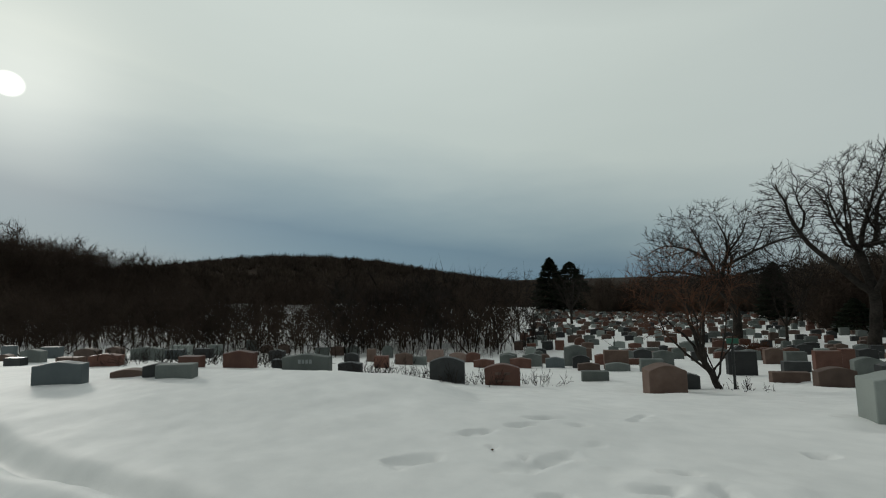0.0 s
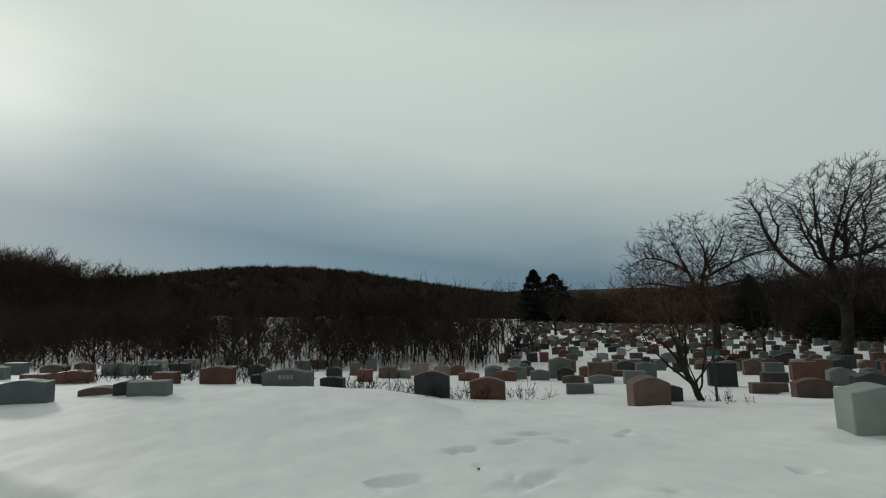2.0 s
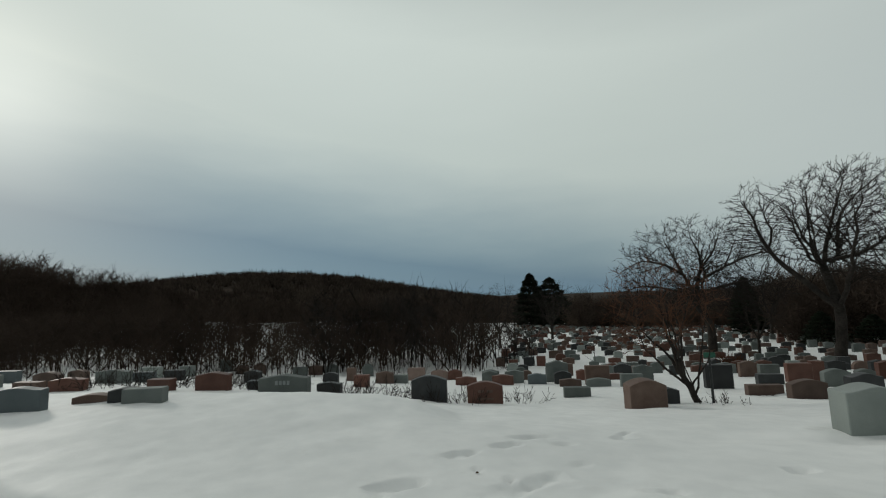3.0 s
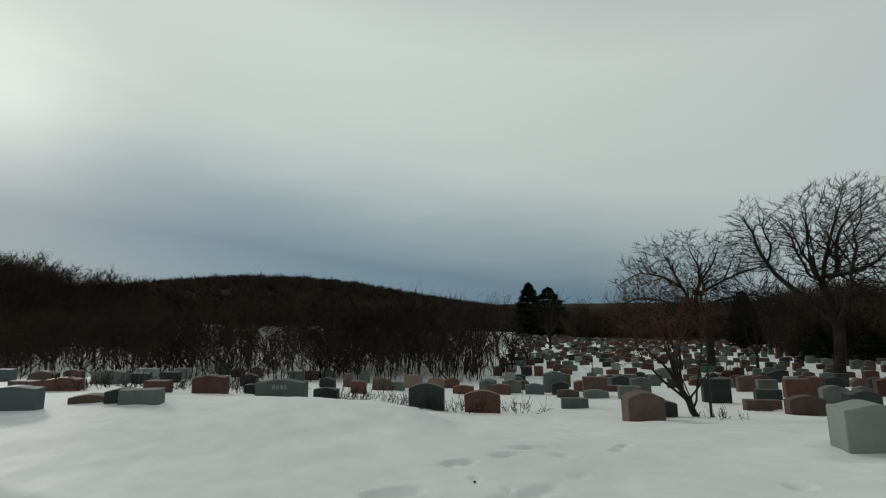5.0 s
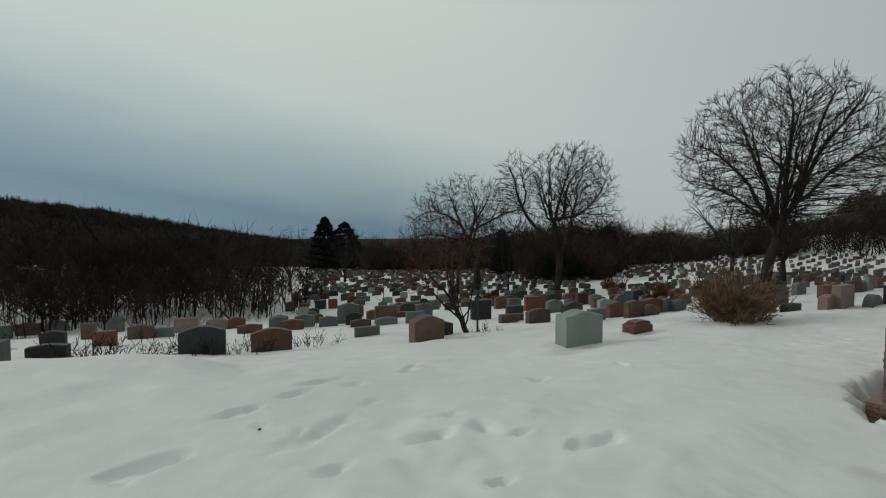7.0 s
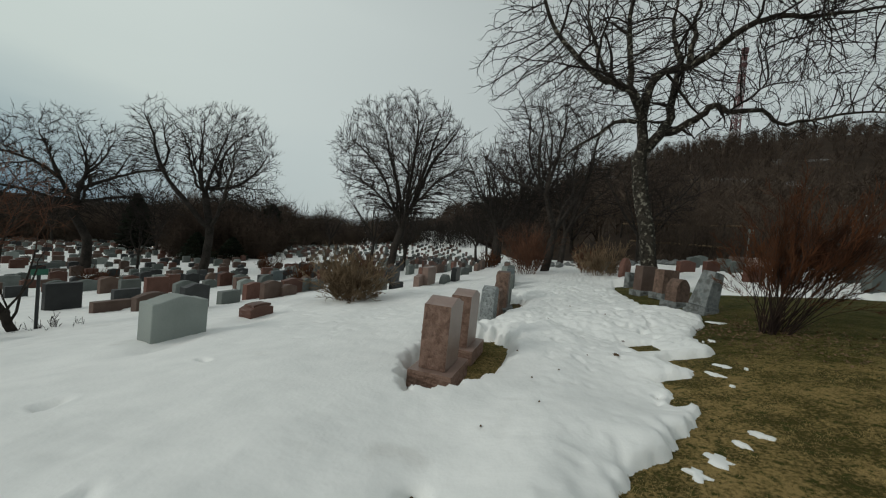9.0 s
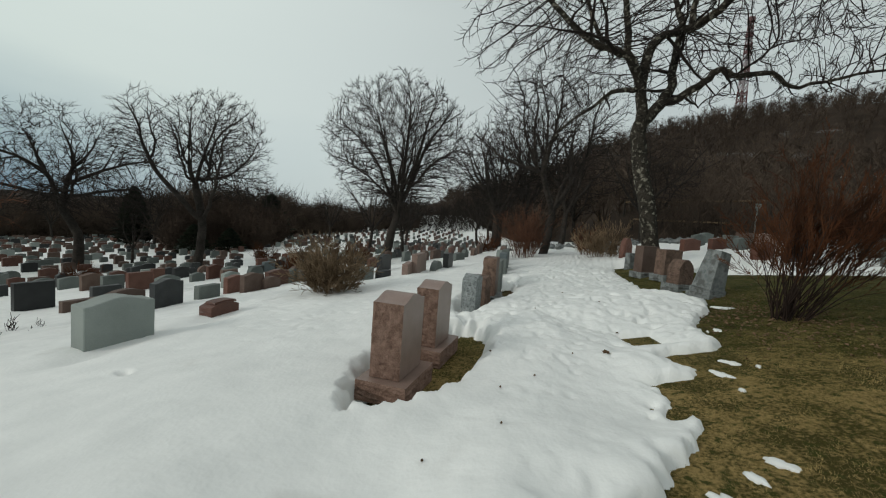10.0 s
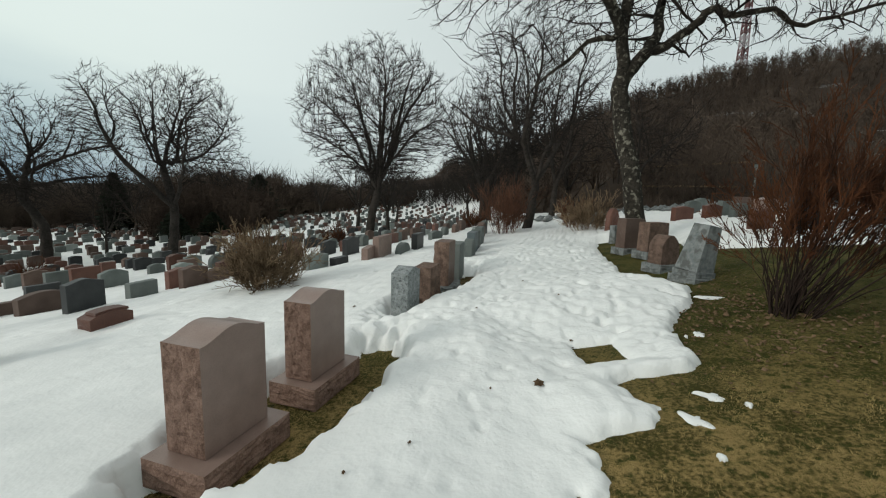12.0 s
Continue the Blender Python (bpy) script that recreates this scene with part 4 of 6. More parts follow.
# ---------------- far woods ----------------
def low_tree(rng, height=10.0, spread=0.35, stems=1, twigs=60, bushy=False, low=0.25, fat=1.0, stout=0.013):
    """A light leafless tree as thin triangles: (verts, faces)."""
    vs, fs = [], []

    def sliver(a, b, w):
        side = np.cross(b - a, rng.normal(0, 1, 3))
        side = side / (np.linalg.norm(side) + 1e-9) * w * fat
        n = len(vs)
        vs.extend((a - side, a + side, b))
        fs.append((n, n + 1, n + 2))

    for s in range(stems):
        foot = np.array((rng.normal(0, 0.25) * (stems > 1), rng.normal(0, 0.25) * (stems > 1), -0.3))
        top = foot + (rng.normal(0, 0.1) * height, rng.normal(0, 0.1) * height, height * rng.uniform(0.8, 1.0))
        for _ in range(2):
            sliver(foot, top, stout * height)
        limbs = []
        for _ in range(int((30 if bushy else 14) / stems) + 3):
            f = rng.uniform(low, 0.95)
            a = foot * (1 - f) + top * f
            az = rng.uniform(0, 2 * np.pi)
            reach = height * spread * rng.uniform(0.5, 1.1) * (1.25 - f)
            b = a + (math.cos(az) * reach, math.sin(az) * reach, reach * rng.uniform(0.5, 1.4))
            if bushy:
                q = rng.normal(0, 1, 3)
                b = top * (0.58, 0.58, 0.60) + q / np.linalg.norm(q) * np.array((spread, spread, 0.36)) * height * rng.uniform(0.55, 1.0)
                a = foot * 0.65 + top * 0.35 * rng.uniform(0.3, 1.2)
            sliver(a, b, 0.006 * height)
            limbs.append((a, b))
        for _ in range(int(twigs / stems)):
            a0, b0 = limbs[rng.integers(len(limbs))]
            f = rng.uniform(0.45 if bushy else 0.2, 1.0)
            a = a0 * (1 - f) + b0 * f
            b = a + rng.normal(0, 0.075, 3) * height + (0, 0, 0.06 * height)
            sliver(a, b, (0.0042 if bushy else 0.0028) * height)
    return np.array(vs), np.array(fs)


def woods(name, label, spots, heights, mat, seed, kinds=8, spread=0.35, stems=1, twigs=60, base=ground_z, bushy=False, low=0.25, fat=1.0, stout=0.013):
    rng = np.random.default_rng(seed)
    forms = [low_tree(rng, 1.0, spread, stems, twigs, bushy, low, fat, stout) for _ in range(kinds)]
    vs, fs, n = [], [], 0
    for (x, y), h in zip(spots, heights):
        v, f = forms[rng.integers(kinds)]
        a = rng.uniform(0, 2 * np.pi)
        c, s = math.cos(a) * h, math.sin(a) * h
        w = np.stack([v[:, 0] * c - v[:, 1] * s + x, v[:, 0] * s + v[:, 1] * c + y, v[:, 2] * h + float(base(x, y))], 1)
        vs.append(w)
        fs.append(f + n)
        n += len(w)
    ob = solid(name, quick_mesh(name, np.concatenate(vs), np.concatenate(fs)), mat)
    return tagged(ob, label, "woods", kind="stuff")


def scatter(rng, n, x0, x1, y0, y1, ok=lambda x, y: True):
    out = []
    while len(out) < n:
        x, y = rng.uniform(x0, x1), rng.uniform(y0, y1)
        if ok(x, y):
            out.append((x, y))
    return out


def polar(rng, n, az0, az1, r0, r1):
    az, r = np.radians(rng.uniform(az0, az1, n)), np.sqrt(rng.uniform(r0**2, r1**2, n))
    return list(zip(1.4 + r * np.sin(az), -1.6 + r * np.cos(az)))


rng = np.random.default_rng(3)
woods("thicket", "dense dark leafless thicket standing in the snow below the graves", scatter(rng, 280, -80, 3, 27, 48, lambda x, y: y > 27 - 0.12 * x), rng.uniform(5.5, 8.8, 280), M_WOODS, 1, stems=4, twigs=240, base=snow_z, low=0.36, stout=0.0075)
woods("undergrowth", "low dark tangled undergrowth at the foot of the thicket", scatter(rng, 260, -70, 5, 25, 46, lambda x, y: y > 26 - 0.12 * x), rng.uniform(1.0, 2.6, 260), M_WOODS, 15, spread=0.6, stems=3, twigs=70, base=snow_z, low=0.1)
woods("thicket", "taller dark saplings rising out of the thicket", scatter(rng, 14, -8, 0, 31, 37), rng.uniform(8.0, 9.6, 14), M_TWIG, 14, stems=3, twigs=320, base=snow_z, low=0.4, stout=0.008)
woods("thicket", "loose dark saplings at the corner of the thicket", scatter(rng, 22, -2, 8, 30, 46), rng.uniform(4, 8.5, 22), M_TWIG, 11, stems=3, twigs=110, base=snow_z, low=0.4)
woods("bare_woods", "dark brown leafless woods in the hollow", polar(rng, 1900, -80, 5, 138, 250), rng.uniform(10, 15.5, 1900), M_WOODS, 2, twigs=90, fat=1.6)
woods("bare_woods", "dense bushy leafless trees on the near rise", polar(rng, 420, -78, -36, 84, 150), rng.uniform(7, 12, 420), M_WOODS, 12, spread=0.42, twigs=300, bushy=True)
woods("bare_woods", "bare brown woods on a far rounded hill", scatter(rng, 4300, -900, 150, 360, 740), rng.uniform(13, 20, 4300), M_HILLWOODS, 4, spread=0.4, twigs=34, bushy=True, fat=6.0)


def under_skyline(rng, spots, lo, hi):
    """Tree heights fitted to the camera's view, so that the far woods' tops along the edge of the cemetery meet a set
    skyline.
    """
    out = []
    for x, y in spots:
        az, r = math.degrees(math.atan2(x - 3.5, y + 1.6)), math.hypot(x - 3.5, y + 1.6)
        rise = np.interp(az, (0, 25, 33, 37, 40, 48.6, 49.8, 53, 58, 70, 79), (0.002, 0.002, 0.012, 0.046, 0.056, 0.052, 0.010, 0.026, 0.02, 0.05, 0.07)) + 0.012 * wobble(0.5 * az, 0.3 * az, 2.0)
        out.append(min(max((1.5 + rise * r - float(ground_z(x, y))) * rng.uniform(lo, hi), 3.0), 22.0))
    return out


spots = polar(rng, 300, 3, 16, 128, 215) + polar(rng, 1400, 16, 76, 124, 225)
woods("bare_woods", "leafless trees along the far end of the cemetery", spots, under_skyline(rng, spots, 0.8, 1.12), M_HILLWOODS, 5, twigs=90)
spots = polar(rng, 420, 15.5, 66, 100, 126)
woods("bare_woods", "bushy brown leafless trees round the last rows of graves", spots, under_skyline(rng, spots, 0.85, 1.32), M_HILLWOODS, 9, spread=0.42, stems=1, twigs=340, bushy=True)
spots = polar(rng, 75, 37.5, 48.6, 60, 82)
woods("bare_woods", "dense dark leafless trees standing among the far graves", spots, under_skyline(rng, spots, 0.8, 1.05), M_WOODS, 16, spread=0.4, twigs=360, bushy=True, fat=1.3)
woods("brush", "low brush on the snowy slope before the woods", polar(rng, 300, -62, 3, 84, 140), rng.uniform(2, 5, 300), M_WOODS, 17, spread=0.5, stems=2, twigs=60, bushy=True, fat=1.5)
woods("bare_woods", "leafless trees and brush behind the last rows of graves", scatter(rng, 260, 76, 122, 4, 60, lambda x, y: x > 84 + 0.3 * y), rng.uniform(6, 11, 260), M_TWIG, 7, stems=2, twigs=110)
woods("bare_woods", "bare brown woods covering the steep hillside", scatter(rng, 4500, 48, 330, -280, 110, lambda x, y: y < 0.45 * (x - 50) + 1 and x > 50 - 0.1 * y and (x > 64 or y > -19 or y < -75 or rng.random() < 0.5)), rng.uniform(9, 14, 4500), M_HILLWOODS, 6, twigs=62, fat=1.5)
woods("brush", "grey brush and saplings along the foot of the hill", scatter(rng, 210, 34, 60, -45, -5, lambda x, y: x > 38 + 0.1 * y and (y > -17 or rng.random() < 0.3)), rng.uniform(3, 7, 300), M_HILLWOODS, 8, stems=3, twigs=90)


def spruce(x, y, height, width, seed, label):
    """A dense conifer: a trunk and tiers of drooping, ragged boughs."""
    rng = np.random.default_rng(seed)
    ob = thing("spruce_tree", on_snow(x, y, 0.1), label, "tree", "conifers")
    v, f = tubes([limb(rng, np.zeros(3), (0, 0, 1), height * 0.97, 0.028 * height, 0.02, 6, 0.01, 0)], 7)
    solid("trunk", smooth(quick_mesh("trunk", v, f)), M_BARK, ob)
    vs, fs = [], []
    for _ in range(5200):
        h = rng.uniform(0.05, 1.0) ** 0.9
        reach = width / 2 * min(1.0, (1 - h) * 1.5) ** 0.7 * (0.72 + 0.36 * ((9 * h) % 1.0)) * rng.uniform(0.3, 1.0) ** 0.45 * 1.12 + 0.05
        a = rng.uniform(0, 2 * np.pi)
        p = np.array((math.cos(a) * reach, math.sin(a) * reach, h * height - 0.18 * reach))
        out = np.array((math.cos(a), math.sin(a), rng.uniform(-0.5, 0.15)))
        side = np.array((-math.sin(a), math.cos(a), rng.normal(0, 0.3)))
        size = 0.045 * height * rng.uniform(0.5, 1.2)
        n = len(vs)
        vs.extend((p - out * size, p + side * size * 0.45, p + out * size, p - side * size * 0.45))
        fs.append((n, n + 1, n + 2, n + 3))
    solid("crown", quick_mesh("crown", vs, fs), M_NEEDLE, ob)
    return ob


spruce(20.2, 110.6, 14.2, 9.4, 1, "tall dark green spruce standing beyond the graves")
spruce(25.5, 110.9, 13.2, 12.5, 2, "broad dark green spruce standing beyond the graves")
spruce(68.5, 59.7, 9.0, 8.0, 3, "dark conifer at the edge of the cemetery")
spruce(44, 62, 8.5, 4.2, 4, "dark open-branched conifer behind the bare trees")
spruce(37, 41, 3.4, 3.4, 6, "low dark evergreen shrub tree among the graves")
spruce(41, 40, 3.0, 3.4, 7, "low dark evergreen shrub tree among the graves")


# ---------------- headstones ----------------
def stone_profile(style, w, h):
    """Front outline of a stone, from the bottom left over the top to the bottom right."""
    n = 10
    if style == "serp":
        top = [(-w / 2 + w * k / n, h - 0.10 * h + 0.10 * h * (0.5 - 0.5 * math.cos(2 * math.pi * k / n))) for k in range(n + 1)]
    elif style == "oval":
        top = [(-w / 2 + w * k / n, h - 0.16 * h + 0.16 * h * math.sin(math.pi * k / n)) for k in range(n + 1)]
    elif style == "round":
        top = [(-w / 2 * math.cos(math.pi * k / n), h - 0.38 * w + 0.38 * w * math.sin(math.pi * k / n)) for k in range(n + 1)]
    elif style == "peak":
        top = [(-w / 2, h * 0.90), (0, h), (w / 2, h * 0.90)]
    else:
        top = [(-w / 2, h), (w / 2, h)]
    return [(-w / 2, 0)] + top + [(w / 2, 0)]


def slab(style, w, h, d, bevel=0.012, lean=0.0):
    """An upright stone of depth d, front towards -y, bevelled."""
    bm = bmesh.new()
    prof = stone_profile(style, w, h)
    front = [bm.verts.new((x, -d / 2 + lean * z, z)) for x, z in prof]
    back = [bm.verts.new((x, d / 2, z)) for x, z in prof]
    bm.faces.new(front)
    bm.faces.new(back[::-1])
    for k in range(len(prof)):
        j = (k + 1) % len(prof)
        bm.faces.new((front[j], front[k], back[k], back[j]))
    bmesh.ops.recalc_face_normals(bm, faces=bm.faces)
    if bevel:
        edges = [e for e in bm.edges if e.calc_face_angle(0) > 0.5]
        bmesh.ops.bevel(bm, geom=edges, offset=bevel, segments=1, affect="EDGES")
    return bm


STONE_COLOURS = {"grey": M_GREY, "pale": M_PALE, "blue": M_BLUE, "red": M_RED, "brown": M_BROWN, "black": M_BLACK, "pink": M_PINK}
WORDS = {"grey": "grey", "pale": "pale grey", "blue": "blue-grey", "red": "red", "brown": "brown", "black": "polished black", "pink": "pink"}
SHAPES = {"serp": "with a gently curved top", "oval": "with an arched top", "round": "with a rounded top", "peak": "with a peaked top", "flat": "with a flat top"}


def headstone(x, y, w=0.9, h=0.7, rz=-3.0, style="serp", colour="grey", d=0.22, tilt=0.0, sink=0.14):
    """A granite headstone standing in the snow."""
    m = pose(x, y, float(snow_z(x, y)) - sink, tilt, 0, rz)
    ob = thing("headstone", m, WORDS[colour] + " granite headstone " + SHAPES[style] + ", standing in snow", "headstone", "headstones in the snow")
    part("die", slab(style, w, h + sink, d), STONE_COLOURS[colour], ob)
    PLACED.append((x, y))
    return ob


def bars(stone, rows, depth, mat, z_list):
    """Unreadable carved writing as plain raised bars on the front of a stone."""
    for (x0, x1), z, hgt in zip(rows, z_list[0], z_list[1]):
        bm = bmesh.new()
        bmesh.ops.create_cube(bm, size=1, matrix=Matrix.Translation(((x0 + x1) / 2, -depth / 2 - 0.002, z)) @ Matrix.Diagonal((x1 - x0, 0.008, hgt, 1)))
        part("lettering", bm, mat, stone)


PLACED = []
headstone(-4.61, 6.08, 0.72, 0.25, 6, "flat", "grey")
headstone(-6.42, 5.45, 0.82, 0.40, 14, "serp", "blue")
headstone(-5.11, 6.19, 0.47, 0.25, 8, "serp", "black")
headstone(-2.68, 7.75, 1.14, 0.48, -2, "serp", "grey")
headstone(-5.75, 6.25, 0.66, 0.16, 10, "oval", "brown")
headstone(-4.67, 8.32, 0.79, 0.43, 2, "serp", "red")
headstone(-5.67, 7.92, 0.58, 0.25, -3, "flat", "red")
headstone(0.38, 10.28, 1.00, 0.70, -3, "oval", "black")
headstone(14.76, 5.33, 0.86, 0.44, -4, "serp", "pale")
headstone(-4.06, 9.15, 0.35, 0.25, -3, "flat", "black")
headstone(1.95, 10.47, 1.00, 0.62, -3, "oval", "red")
headstone(15.29, 4.91, 0.62, 0.25, -4, "flat", "black")
headstone(6.20, 9.95, 0.97, 0.75, 2, "oval", "brown", 0.45)
headstone(11.13, 9.14, 0.80, 0.74, 2, "serp", "black")
headstone(-2.57, 10.57, 0.71, 0.31, -3, "serp", "black")
headstone(16.43, 4.50, 0.92, 0.41, 4, "serp", "pink")
headstone(16.95, 4.38, 1.01, 0.66, 4, "flat", "pink")
headstone(7.16, 10.68, 0.52, 0.44, -4, "serp", "black")
headstone(-8.16, 8.15, 0.78, 0.31, 6, "serp", "red")
headstone(17.66, 3.98, 0.93, 0.32, 4, "round", "grey")
headstone(12.77, 9.64, 0.77, 0.43, 2, "flat", "grey")
headstone(5.12, 12.67, 0.86, 0.33, -4, "flat", "grey")
headstone(-9.26, 8.25, 0.68, 0.26, -3, "flat", "brown")
headstone(18.68, 3.89, 0.73, 0.56, 4, "flat", "black")
headstone(11.20, 10.96, 1.09, 0.55, 5, "oval", "brown")
headstone(13.67, 8.77, 0.77, 0.61, -4, "serp", "brown")
headstone(18.95, 6.86, 0.99, 0.70, 4, "serp", "black")
headstone(14.29, 8.61, 0.69, 0.39, -4, "oval", "brown")
headstone(10.93, 12.30, 1.06, 0.32, -4, "flat", "brown")
headstone(14.15, 9.96, 0.83, 0.61, -4, "serp", "red")
headstone(-9.96, 11.53, 1.13, 0.43, -3, "serp", "grey")
headstone(-11.27, 10.65, 0.84, 0.44, -3, "oval", "brown")
headstone(-9.57, 12.31, 0.77, 0.34, -3, "flat", "blue")
headstone(-6.72, 14.17, 0.65, 0.49, -3, "serp", "black")
headstone(-2.91, 15.85, 0.63, 0.50, -3, "flat", "red")
headstone(8.05, 15.49, 0.84, 0.49, -4, "flat", "grey")
headstone(15.75, 9.65, 1.00, 0.61, -4, "serp", "red")
headstone(6.91, 16.02, 0.95, 0.34, -4, "oval", "grey")
headstone(5.84, 16.35, 0.88, 0.32, -4, "serp", "brown")
headstone(10.73, 14.32, 0.95, 0.85, -4, "flat", "black")
headstone(16.51, 9.58, 0.61, 0.54, -4, "serp", "grey")
headstone(16.82, 9.26, 0.60, 0.47, -4, "serp", "blue")
headstone(-13.38, 10.29, 0.66, 0.25, -3, "flat", "black")
headstone(-9.62, 13.89, 0.74, 0.38, -3, "flat", "black")
headstone(3.13, 17.67, 0.96, 0.46, -4, "serp", "red")
headstone(7.13, 16.85, 1.00, 0.80, -4, "flat", "brown")
headstone(4.67, 17.58, 0.82, 0.46, -4, "serp", "blue")
headstone(1.46, 17.64, 0.96, 0.38, -3, "serp", "red")
headstone(5.82, 17.57, 0.75, 0.57, -4, "oval", "black")
headstone(2.56, 18.07, 0.71, 0.63, -4, "serp", "grey")
headstone(-13.69, 11.06, 0.85, 0.43, -3, "serp", "grey")
headstone(15.83, 12.07, 0.70, 0.63, -4, "serp", "pale")
headstone(-10.65, 14.03, 0.83, 0.47, -3, "flat", "pale")
headstone(-4.66, 17.20, 0.69, 0.44, -3, "oval", "black")
headstone(3.74, 18.33, 0.89, 0.61, -4, "serp", "grey")
headstone(5.74, 18.32, 1.00, 0.97, -4, "serp", "grey")
headstone(-12.57, 13.01, 0.69, 0.38, -3, "oval", "brown")
headstone(-2.40, 18.26, 0.84, 0.57, -3, "serp", "brown")
headstone(-1.83, 18.56, 0.99, 0.38, -3, "flat", "grey")
headstone(13.24, 15.28, 0.93, 0.39, -4, "flat", "black")
headstone(14.72, 14.11, 0.89, 0.64, -4, "oval", "grey")
headstone(2.69, 19.18, 0.83, 0.60, -3, "serp", "grey")
headstone(9.64, 18.20, 0.87, 0.69, -4, "serp", "grey")
headstone(7.18, 19.28, 0.59, 0.52, -4, "serp", "red")
headstone(8.61, 18.82, 0.74, 0.28, -4, "flat", "red")
headstone(-10.86, 16.44, 0.63, 0.46, -3, "flat", "grey")
headstone(14.80, 15.86, 0.92, 0.75, -4, "flat", "red")
headstone(-15.14, 12.93, 0.84, 0.43, -3, "flat", "blue")
headstone(-4.38, 19.64, 0.46, 0.67, -3, "flat", "brown")
headstone(-1.13, 20.47, 0.92, 0.66, -3, "flat", "pink")
headstone(-16.38, 12.38, 0.56, 0.25, -3, "oval", "brown")
headstone(15.74, 16.14, 0.49, 0.79, -4, "flat", "red")
headstone(14.62, 17.24, 0.80, 0.61, -4, "flat", "grey")
headstone(0.89, 21.41, 0.78, 0.55, -3, "oval", "red")
headstone(0.02, 21.57, 0.96, 0.56, -3, "oval", "pink")
headstone(9.68, 20.77, 0.88, 0.63, -4, "oval", "black")
headstone(14.46, 18.32, 0.78, 0.72, -4, "serp", "brown")
headstone(17.84, 16.40, 0.68, 0.44, -4, "oval", "grey")
headstone(19.24, 15.88, 0.80, 0.59, -4, "serp", "grey")
headstone(18.90, 16.51, 0.85, 0.72, -4, "serp", "red")
headstone(21.21, 16.10, 0.92, 0.41, -4, "flat", "black")
headstone(22.06, 16.04, 0.77, 0.58, -4, "flat", "blue")
headstone(22.86, 16.01, 0.78, 0.67, -4, "serp", "black")
headstone(24.48, 14.50, 1.04, 0.65, -4, "serp", "red")
headstone(24.44, 15.59, 0.94, 0.48, -4, "serp", "black")
headstone(-5.11, 26.47, 0.72, 0.81, -3, "round", "grey")
headstone(24.26, 16.50, 0.65, 0.52, -4, "flat", "blue")
headstone(5.53, 28.40, 0.82, 0.48, -4, "oval", "black")
headstone(26.51, 16.55, 1.00, 0.81, -4, "flat", "blue")
headstone(5.08, 29.87, 0.69, 0.72, -4, "flat", "red")
headstone(-10.66, 28.70, 1.08, 0.68, -3, "flat", "grey")
headstone(-9.84, 29.66, 1.06, 0.74, -3, "serp", "brown")
headstone(-8.78, 30.22, 1.12, 0.71, -3, "round", "grey")
headstone(6.52, 31.69, 0.78, 0.68, -4, "flat", "black")
headstone(7.47, 31.53, 0.69, 0.76, -4, "flat", "red")
headstone(-14.92, 31.18, 1.00, 0.78, -3, "oval", "brown")
headstone(-16.59, 31.66, 1.02, 0.66, -3, "oval", "brown")
headstone(-29.05, 22.48, 1.00, 1.18, -3, "flat", "blue")
headstone(-18.88, 33.36, 1.09, 0.99, -3, "flat", "grey")

for x, y, w, rz, d in ((-2.68, 7.75, 1.14, -2, 0.22), (1.95, 10.47, 1.0, -3, 0.22)):
    for ob in [o for o in scene.objects if o.parent is None and o.name.startswith("headstone") and abs(o.location.x - x) < 0.15 and abs(o.location.y - y) < 0.15]:
        bars(ob, [(-0.17, -0.11), (-0.08, -0.02), (0.01, 0.07), (0.10, 0.16)] if w > 1.1 else [(-0.2, -0.03), (0.05, 0.22), (-0.22, 0.24)], d, M_INK if w > 1.1 else M_BROWN, ([0.46] * 4, [0.09] * 4) if w > 1.1 else ([0.5, 0.5, 0.3], [0.07, 0.07, 0.05]))


